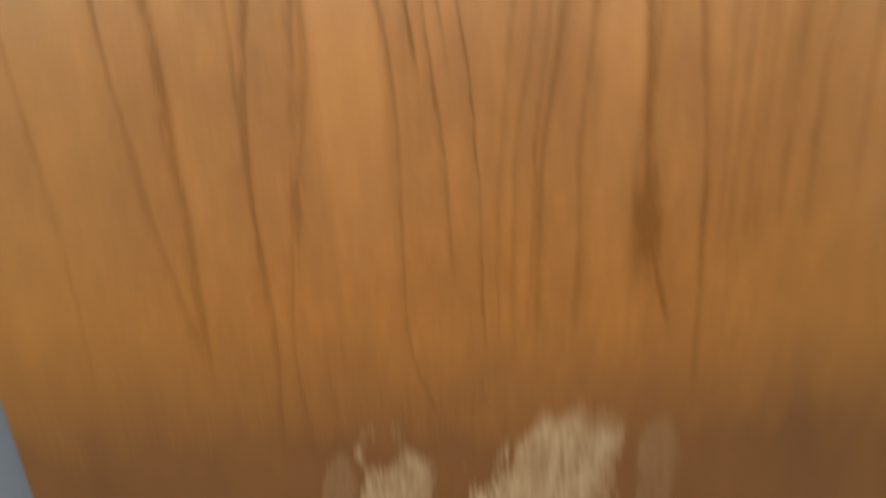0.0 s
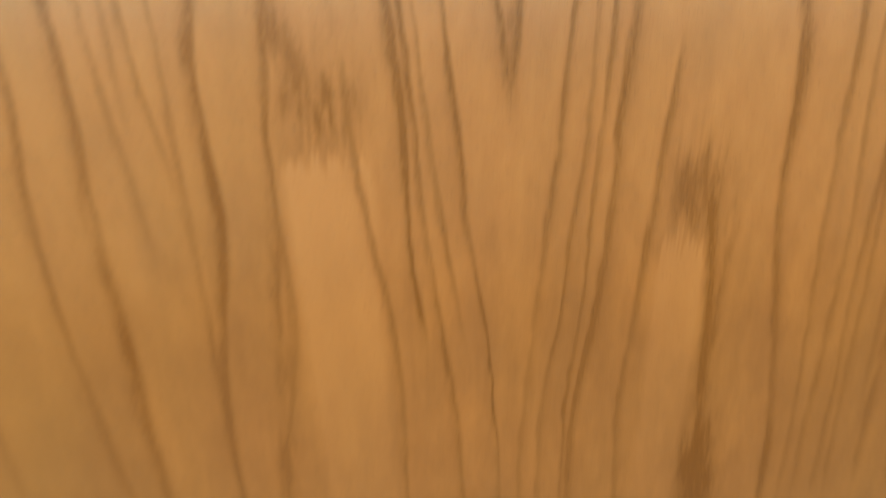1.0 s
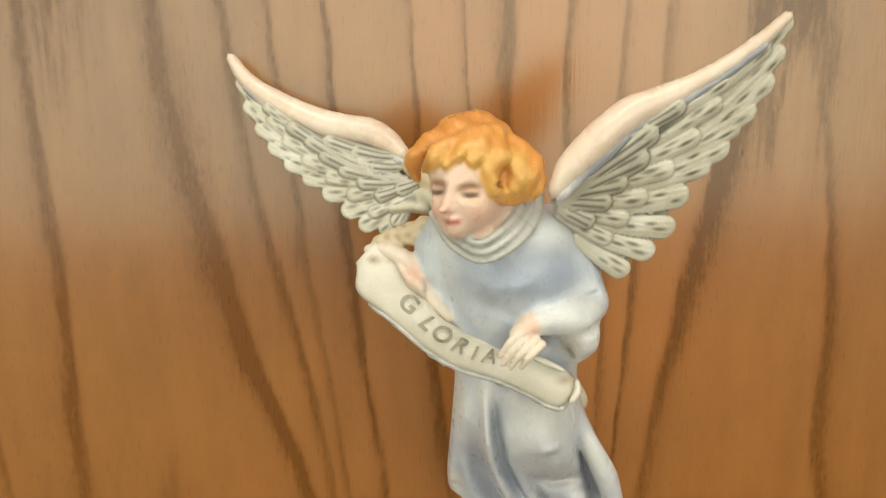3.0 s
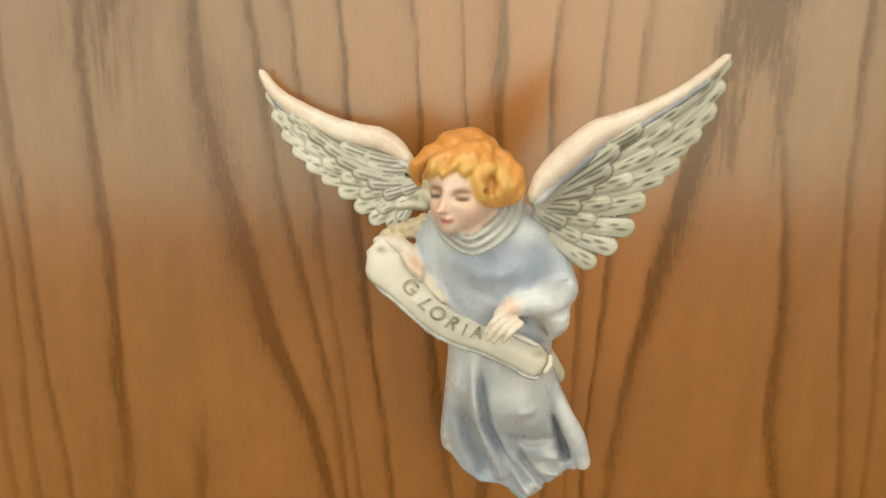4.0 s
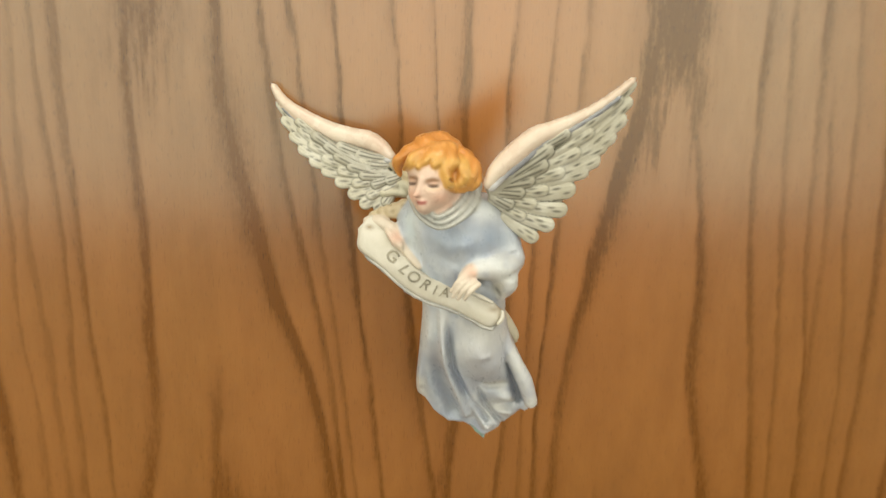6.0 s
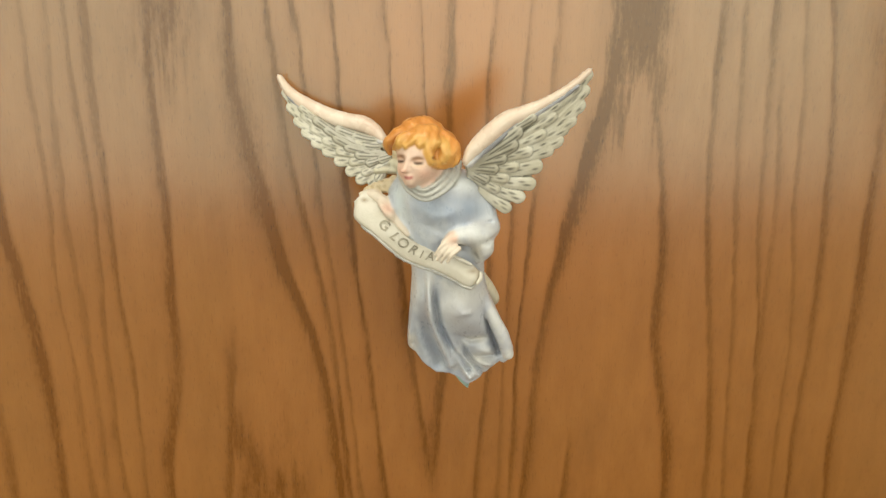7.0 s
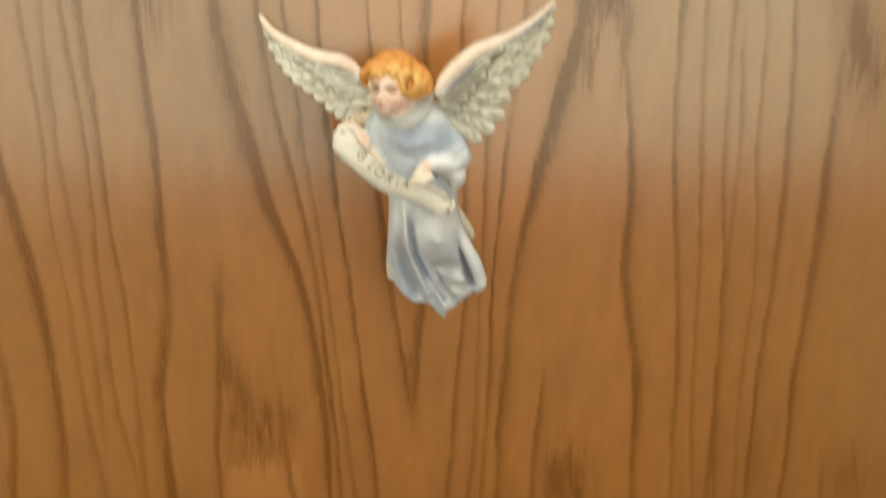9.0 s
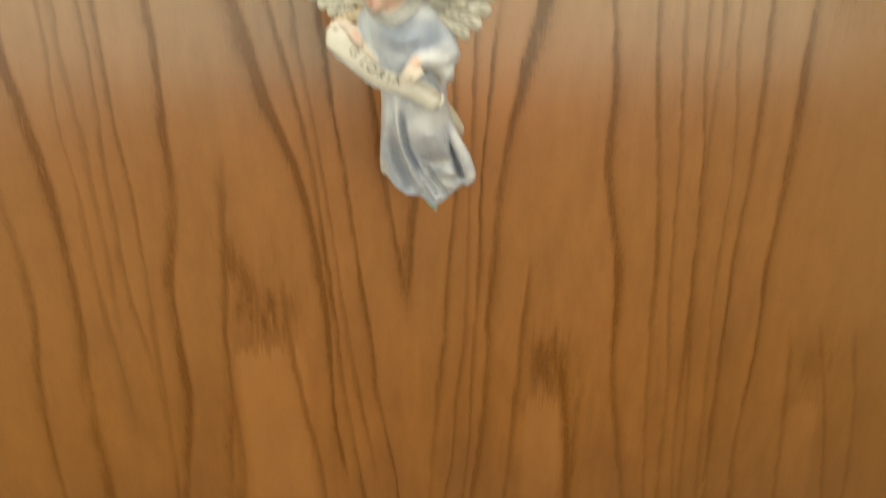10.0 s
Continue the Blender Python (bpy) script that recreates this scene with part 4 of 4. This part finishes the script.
        tint(face * 0.75 * np.exp(-((vx - ex + 0.2) / (r * 1.5)) ** 4 - ((vz - ez - 1.9 + 0.08 * (vx - ex) ** 2) / 0.55) ** 2), (0.33, 0.16, 0.07))
        tint(face * 0.50 * spot(ex, ez + 1.0, r * 1.2, 0.8), (0.50, 0.27, 0.15))
    tint(face * 0.92 * np.exp(-((vx + 22.55) / 1.65) ** 4 - ((vz - 97.2 - 0.09 * (vx + 22.55) ** 2) / 0.62) ** 4), (0.42, 0.055, 0.045))
    tint(face * 0.7 * np.exp(-((vx + 22.55) / 1.7) ** 4 - ((vz - 97.2 - 0.12 * (vx + 22.55) ** 2) / 0.20) ** 2), (0.22, 0.04, 0.03))
    tint(share("hand") * 0.6 * (spot(-6, 74.5, 3, 2.5) + spot(-31.5, 85.0, 3, 2.5)), (0.82, 0.45, 0.33))
    curls = share("hair", "gold")
    # crevice shade tinted into the hair's grooves, paler crests further down
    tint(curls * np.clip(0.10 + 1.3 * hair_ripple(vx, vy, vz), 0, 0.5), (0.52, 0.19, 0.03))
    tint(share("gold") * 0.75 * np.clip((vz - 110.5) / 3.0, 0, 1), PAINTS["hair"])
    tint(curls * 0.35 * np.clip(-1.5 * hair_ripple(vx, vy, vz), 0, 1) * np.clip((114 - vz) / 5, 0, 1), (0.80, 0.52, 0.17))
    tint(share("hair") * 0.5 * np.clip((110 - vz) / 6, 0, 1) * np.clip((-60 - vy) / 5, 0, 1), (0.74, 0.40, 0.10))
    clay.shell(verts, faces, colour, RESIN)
    # scroll: a bent strip with a rolled end on either side
    low = np.array([(-45.4, 87.2), (-44.8, 80.4), (-37.5, 74.8), (-31.5, 69.8), (-26.5, 66.0), (-20.5, 63.0), (-14.4, 61.0), (-10.0, 59.0), (-6.0, 57.0), (-2.5, 55.0), (0.8, 54.2), (3.4, 56.2)])
    top = np.array([(-40.6, 92.0), (-36.0, 88.6), (-32, 82.4), (-28.4, 78.2), (-24.6, 74.2), (-19.5, 71.2), (-14.4, 70.2), (-10.0, 68.8), (-6.6, 66.8), (-2.2, 64.6), (2.0, 62.2), (4.6, 59.8)])

    def strip(u, w):
        u, w = np.atleast_1d(u), np.atleast_1d(w)
        t = u * (len(low) - 1)
        a, b = spline(low, t), spline(top, t)
        p = a + (b - a) * w[:, None]
        yy = -52.5 - 4.0 * np.sin(np.pi * np.clip(u, 0, 1)) - 1.0 * np.sin(np.pi * w) + 0.8 * np.cos(u * 11) - 1.2 * np.clip((u - 0.72) / 0.28, 0, 1)
        return np.stack([p[:, 0], yy, p[:, 1]], -1)

    rings = []
    for u in np.linspace(0, 1, 70):
        f = strip(np.full(14, u), np.linspace(0, 1, 14))
        f[0] += np.array([0.18 * np.sin(u * 60), 0.5, 0.1 * np.sin(u * 43)])
        f[-1] += np.array([0.10 * np.sin(u * 37), 0.5, 0.15 * np.sin(u * 51)])
        rings.append(np.concatenate([f, f[::-1] + np.array([0, 1.6, 0])]))
    first = len(clay.v)
    clay.grid(rings, CREAM)
    # brown flecks where the hands hold it
    for n in range(first, len(clay.v)):
        a, _, b = clay.v[n]
        clay.w[n] = min(0.85, sum(k * math.exp(-((a - p) / ra) ** 2 - ((b - q) / rb) ** 2) for p, q, ra, rb, k in ((-41.0, 88.0, 1.3, 0.8, 0.9), (1.4, 60.6, 2.2, 1.0, 0.7), (3.6, 58.4, 0.8, 1.6, 0.6), (-11, 66.8, 2.0, 0.9, 0.45), (-36.5, 88.0, 1.6, 0.7, 0.6))))
    clay.tube(strip(np.linspace(0.12, 0.97, 14), np.zeros(14)) + np.array([0.2, 0.9, -0.5]), [0.7] * 3, [0.75] * 3, RIM, seg=10, rings=60, round_ends=0.1, wobble=0.12, seed=9)
    clay.tube([(2.6, -55.2, 55.0), (4.4, -55.0, 57.6), (4.4, -54.6, 60.4)], [0.6, 0.9, 0.6], [0.9, 1.1, 0.8], CREAM, rings=14, round_ends=0.3)
    clay.tube([(-7.6, -58.0, 67.4), (-3.0, -57.6, 65.2), (1.6, -56.4, 62.8)], [0.5, 0.8, 0.5], [0.6, 0.7, 0.6], CREAM, rings=14, round_ends=0.3)
    # the word on the scroll, each letter brushed a little differently
    sheet_u, sheet_w = (a.ravel() for a in np.meshgrid(np.linspace(0.05, 0.75, 141), np.linspace(0.1, 0.9, 41)))
    sheet = strip(sheet_u, sheet_w)
    for letter, lx, lz, size, lean, tilt in (("G", -33.2, 78.6, 6.0, 0.10, 6), ("L", -29.4, 74.6, 5.4, 0.35, 2), ("O", -26.0, 71.7, 5.4, 0.15, 0), ("R", -22.2, 69.2, 5.2, 0.35, 4), ("I", -19.0, 67.3, 4.4, 0.25, 6), ("A", -15.6, 66.4, 4.8, 0.20, 4)):
        curve = bpy.data.curves.new("letter", "FONT")
        curve.body, curve.align_x, curve.align_y, curve.size, curve.extrude, curve.shear = letter, "CENTER", "CENTER", size, 0.10, lean
        curve.offset = 0.10 if letter in "GLO" else 0.05
        tmp = bpy.data.objects.new("letter", curve)
        me = bpy.data.meshes.new_from_object(tmp)
        n = int(np.argmin((sheet[:, 0] - lx) ** 2 + (sheet[:, 2] - lz) ** 2))
        c, u = sheet[n], sheet_u[n]
        along = strip([u + 0.03], [0.5])[0] - strip([u - 0.03], [0.5])[0]
        along /= np.linalg.norm(along)
        up = np.array([0, 0, 1.0]) - along * along[2]
        up /= np.linalg.norm(up)
        along, up = along * math.cos(math.radians(tilt)) + up * math.sin(math.radians(tilt)), up * math.cos(math.radians(tilt)) - along * math.sin(math.radians(tilt))
        out = np.cross(along, up)
        out = out if out[1] < 0 else -out
        slot = clay.slot(INK)
        o = len(clay.v)
        for q in me.vertices:
            clay.v.append((c + along * q.co.x + up * q.co.y + out * (q.co.z + 0.30)).tolist())
            clay.w.append(0.0)
        for poly in me.polygons:
            clay.f.append(tuple(o + i for i in poly.vertices))
            clay.m.append(slot)
        bpy.data.objects.remove(tmp)
        bpy.data.curves.remove(curve)
        bpy.data.meshes.remove(me)

    # wings: a smooth leading edge and one carved slab of overlapping feathers
    def wing(arm, radii, feathers, fan, mirror, seed, base_wash):
        """feathers: (tip x, tip z, angle, length, half width, lift, marks); fan: the corners of the slab that they lie on."""
        arm = np.array(arm, float)
        wr = np.random.default_rng(seed)
        clay.tube(arm, radii, [r * 0.75 + 0.4 for r in radii], WING_ARM, seg=18, rings=60, round_ends=0.05, wobble=0.05, seed=seed)
        fan = np.array(fan, float)
        # the pearly lip under the leading edge
        under = np.cross(np.gradient(arm, axis=0), (0, 1, 0))
        under /= np.linalg.norm(under, axis=1)[:, None]
        under *= np.sign(((fan.mean(0) - arm.mean(0)) * under.mean(0)).sum())
        clay.tube((arm + under * (np.array(radii) * 0.80)[:, None] + np.array([0, -0.7, 0]))[:-1], [1.3, 1.7, 1.35, 1.1, 0.7], [0.9] * 3, PEARL, seg=12, rings=50, round_ends=0.1, wobble=0.08, seed=seed + 5)
        known = np.concatenate([arm, fan])
        tilt = np.linalg.lstsq(np.stack([np.ones(len(known)), known[:, 0], known[:, 2]], 1), known[:, 1], rcond=None)[0]
        step = 0.26
        gx = np.arange(known[:, 0].min() - 4, known[:, 0].max() + 4, step)
        gz = np.arange(min(known[:, 2].min(), min(f[1] for f in feathers)) - 5, known[:, 2].max() + 4, step)
        px, pz = np.meshgrid(gx, gz)
        height = np.full(px.shape, -9.0)
        outline = np.full(px.shape, 9.0)
        wash = np.zeros(px.shape)
        # the slab under the feathers
        ring = np.concatenate([arm[:, [0, 2]], fan[:, [0, 2]]])
        cross = np.zeros(px.shape, bool)
        for (x0, z0), (x1, z1) in zip(ring, np.roll(ring, -1, 0)):
            if z0 != z1:
                cross ^= ((z0 > pz) != (z1 > pz)) & (px < (x1 - x0) * (pz - z0) / (z1 - z0) + x0)
        height[cross] = 0.0
        outline[cross] = -1.0
        wash[cross] = 0.30
        for tx, tz, angle, long, half, lift, marks in feathers:
            a = math.radians(angle + wr.normal(0, 1.0))
            ax, az = math.cos(a), math.sin(a)
            bend = 0.10 * mirror
            along = (px - tx) * ax + (pz - tz) * az + long
            side = -(px - tx) * az + (pz - tz) * ax
            s = np.clip(along / long, 0, 1)
            side = side + bend * long * s * (1 - s)
            r = half * (0.62 + 0.38 * s)
            stem = np.clip(along, 0, long - half)
            dist = np.hypot(along - stem, side) - r * 1.0
            top = lift + 0.45 * s + 0.75 * np.sqrt(np.clip(1 - ((dist + r) / r) ** 2, 0, 1))
            top = top + 0.05 * np.sin(side * 5.5 + 2 * s)
            over = (dist < 0) & (top > height)
            # groove wash that also paints the shade beside each overlapping feather
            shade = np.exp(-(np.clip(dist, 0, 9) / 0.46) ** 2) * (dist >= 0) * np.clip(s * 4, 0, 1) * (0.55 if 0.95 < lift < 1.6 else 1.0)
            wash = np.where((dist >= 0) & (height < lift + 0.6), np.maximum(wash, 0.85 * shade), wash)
            t = side / r
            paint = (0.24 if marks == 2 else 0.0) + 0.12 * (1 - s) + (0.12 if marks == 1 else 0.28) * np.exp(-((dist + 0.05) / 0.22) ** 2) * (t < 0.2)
            if marks == 2:
                for g in (-0.42, 0.38):
                    paint = np.maximum(paint, 0.95 * np.exp(-((t - g - 0.12 * np.sin(s * 5)) / 0.24) ** 2) * np.clip((s - 0.10) * 6, 0, 1) * np.clip((0.95 - s) * 8, 0, 1))
            else:
                for c, g in ((0.80, -0.25), (0.66, 0.40), (0.48, -0.15))[:2 + marks]:
                    c, g = c + wr.normal(0, 0.025), g + wr.normal(0, 0.08)
                    q = ((s - c) * long / wr.uniform(1.2, 1.9)) ** 2 + ((side - g * r) / wr.uniform(0.34, 0.52)) ** 2
                    paint = np.maximum(paint, wr.uniform(0.65, 0.95) * np.exp(-q ** 1.4))
            wash = np.where(over, np.clip(paint, 0, 1), wash)
            height = np.where(over, top, height)
            outline = np.minimum(outline, dist)
        keep = outline < step * 1.5
        gz_d, gx_d = np.gradient(outline, step)
        norm = np.hypot(gx_d, gz_d) + 1e-6
        slide = np.where((outline > 0) & keep, outline, 0) / norm
        px, pz = px - gx_d / norm * slide, pz - gz_d / norm * slide
        height = np.where(height < -5, 0.2, height)
        for _ in range(2):
            height = 0.5 * height + 0.125 * (np.roll(height, 1, 0) + np.roll(height, -1, 0) + np.roll(height, 1, 1) + np.roll(height, -1, 1))
        base_y = tilt[0] + tilt[1] * px + tilt[2] * pz
        front = np.stack([px, base_y - height + 1.3, pz], -1)
        rear = np.stack([px, base_y + 2.0, pz], -1)
        nz, nx = px.shape
        use = keep[:-1, :-1] & keep[1:, :-1] & keep[:-1, 1:] & keep[1:, 1:]
        ids = np.full((nz, nx), -1)
        o = len(clay.v)
        live = np.zeros((nz, nx), bool)
        for dz, dx in ((0, 0), (0, 1), (1, 0), (1, 1)):
            live[dz:nz - 1 + dz, dx:nx - 1 + dx] |= use
        count = int(live.sum())
        ids[live] = np.arange(count) + o
        clay.v += front[live].tolist() + rear[live].tolist()
        # an even wash over the whole wing, stronger on the left one
        clay.w += np.clip(base_wash + wash * (1 - base_wash), 0, 1)[live].tolist() + [0.4] * count
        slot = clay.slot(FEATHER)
        edges = collections.Counter()
        for i, j in zip(*np.nonzero(use)):
            quad = (int(ids[i, j]), int(ids[i, j + 1]), int(ids[i + 1, j + 1]), int(ids[i + 1, j]))
            clay.f += [quad, tuple(q + count for q in reversed(quad))]
            clay.m += [slot, slot]
            for e in zip(quad, quad[1:] + quad[:1]):
                edges[e] += 1
        for a, b in list(edges):
            if (b, a) not in edges:
                clay.f.append((b, a, a + count, b + count))
                clay.m.append(slot)

    wing(((-2.2, -64, 101.5), (1.5, -64.5, 107.5), (7, -64.5, 112.8), (13.5, -64.5, 118), (20, -65, 120.8), (26, -65.5, 123.6), (32.4, -66.5, 127.2), (38.6, -68, 131.8), (43.0, -69.2, 136)),
         [1.4, 3.0, 3.6, 3.4, 2.8, 2.1, 1.7, 1.4, 1.0],
         ((16.2, 84.2, -34, 14, 2.6, 0.0, 1), (21.6, 88.9, -20, 17, 2.8, 0.1, 1), (25.6, 94.6, -6, 19, 2.9, 0.2, 1), (27.8, 102.0, 7, 18, 3.1, 0.3, 1), (31.6, 108.0, 15, 20, 2.3, 0.4, 0),
          (34.9, 112.3, 21, 22, 2.9, 0.5, 1), (36.6, 116.0, 26, 21, 2.2, 0.6, 0), (39.0, 119.8, 31, 21, 2.8, 0.7, 1), (41.6, 125.2, 39, 21, 2.6, 0.8, 1), (42.8, 130.2, 45, 20, 2.0, 0.9, 0), (43.2, 135.4, 48, 22, 1.8, 1.0, 0),
          (11.5, 92.0, -28, 13, 1.9, 1.0, 1), (15.0, 96.6, -12, 15, 2.0, 1.0, 1), (18.6, 101.5, 2, 16, 2.0, 1.1, 1), (23.5, 107.6, 14, 17, 2.1, 1.1, 1), (28.0, 114.2, 24, 17, 2.1, 1.2, 1), (31.5, 120.6, 32, 16, 1.9, 1.3, 1),
          (7.4, 96.0, -22, 8, 1.9, 1.7, 2), (10.8, 100.4, -2, 11, 2.0, 1.8, 2), (13.8, 105.0, 14, 14, 2.2, 1.9, 2), (17.6, 110.4, 27, 18, 2.4, 2.0, 2), (19.0, 115.4, 36, 20, 2.3, 2.1, 2), (32.5, 124.6, 34, 15, 1.8, 1.5, 0), (39.5, 130.4, 40, 15, 1.6, 1.4, 0), (24.0, 120.0, 32, 15, 1.7, 2.0, 2)),
         ((38, -67, 126), (34, -65, 117), (27, -62, 108), (19, -59, 98), (13, -57, 91), (7, -57, 90), (2, -58, 95)), 1.0, 31, 0.02)
    wing(((-33.5, -41, 111), (-38.5, -37.5, 115.3), (-43.5, -35.5, 117.8), (-51.5, -34.5, 119.2), (-59, -34, 121.8), (-67.3, -34, 126.3), (-73.5, -34.5, 131), (-78.2, -35, 138.0)),
         [1.5, 3.2, 3.8, 3.9, 3.6, 3.0, 2.2, 1.1],
         ((-40.5, 93.0, 222, 10, 2.2, 0.0, 1), (-45.8, 94.6, 208, 13, 2.5, 0.1, 1), (-50.2, 98.4, 196, 15, 2.6, 0.2, 1), (-55.0, 103.0, 184, 17, 2.5, 0.3, 1), (-60.0, 107.4, 172, 18, 2.4, 0.4, 1), (-64.5, 111.2, 164, 19, 2.4, 0.5, 1),
          (-68.6, 115.6, 156, 20, 2.4, 0.6, 1), (-71.8, 120.6, 148, 20, 2.3, 0.7, 1), (-74.8, 126.4, 138, 19, 2.1, 0.8, 0), (-76.8, 132.4, 128, 18, 1.7, 0.9, 0),
          (-43.2, 97.8, 206, 10, 1.7, 1.0, 1), (-48.6, 102.4, 190, 14, 1.8, 1.0, 1), (-54.0, 107.2, 174, 16, 1.9, 1.1, 1), (-59.6, 111.8, 162, 17, 1.9, 1.1, 1), (-64.6, 117.0, 153, 17, 1.8, 1.2, 1), (-68.5, 122.6, 143, 16, 1.6, 1.3, 1),
          (-41.6, 101.8, 200, 8, 1.8, 1.7, 2), (-46.0, 105.6, 182, 12, 2.0, 1.8, 2), (-50.6, 109.2, 168, 15, 2.1, 1.9, 2), (-55.2, 113.2, 158, 18, 2.1, 2.0, 2), (-59.0, 117.0, 152, 19, 1.9, 2.1, 2), (-63.5, 120.4, 152, 20, 1.8, 2.2, 2), (-54.5, 116.4, 166, 18, 1.8, 2.2, 2), (-47.5, 113.4, 172, 13, 1.9, 2.2, 2), (-43.0, 109.4, 180, 9, 1.9, 2.0, 2), (-69.5, 125.6, 146, 12, 1.6, 1.8, 1), (-46.4, 111.4, 176, 12, 1.9, 1.9, 1), (-37.0, 94.8, 236, 9, 2.1, 0.6, 1), (-37.8, 99.0, 214, 9, 1.9, 1.4, 1), (-36.6, 103.2, 204, 8, 1.8, 1.9, 2)),
         ((-71, -36, 125), (-65, -37, 115), (-57, -39, 108), (-50, -41, 101), (-43, -44, 96), (-36, -45, 96), (-30.5, -45, 100)), -1.0, 32, 0.14)

    # it hangs by its back, tipped outwards and turned to one side
    hang = np.array([(0.9603, 0.2006, -0.0092, 3.81), (-0.170, 1.1807, 0.0977, 1.71), (0.0161, -0.1605, 0.9771, -2.61)])
    shape = np.array(clay.v) @ hang[:, :3].T + hang[:, 3]
    me = mesh_from("angel_figurine", shape / 1000.0, clay.f, clay.mats, clay.m, True)
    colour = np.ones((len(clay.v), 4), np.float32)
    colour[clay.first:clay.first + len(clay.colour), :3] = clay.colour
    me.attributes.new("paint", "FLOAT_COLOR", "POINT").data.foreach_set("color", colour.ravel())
    at = me.attributes.new("wash", "FLOAT", "POINT")
    at.data.foreach_set("value", np.array(clay.w, np.float32))
    bm = bmesh.new()
    bm.from_mesh(me)
    bmesh.ops.recalc_face_normals(bm, faces=bm.faces[:])
    bm.to_mesh(me)
    bm.free()
    return tagged(new("angel_figurine", me), "hand-painted angel figurine with a scroll, hung on the oak door", "figurine")


make_angel()
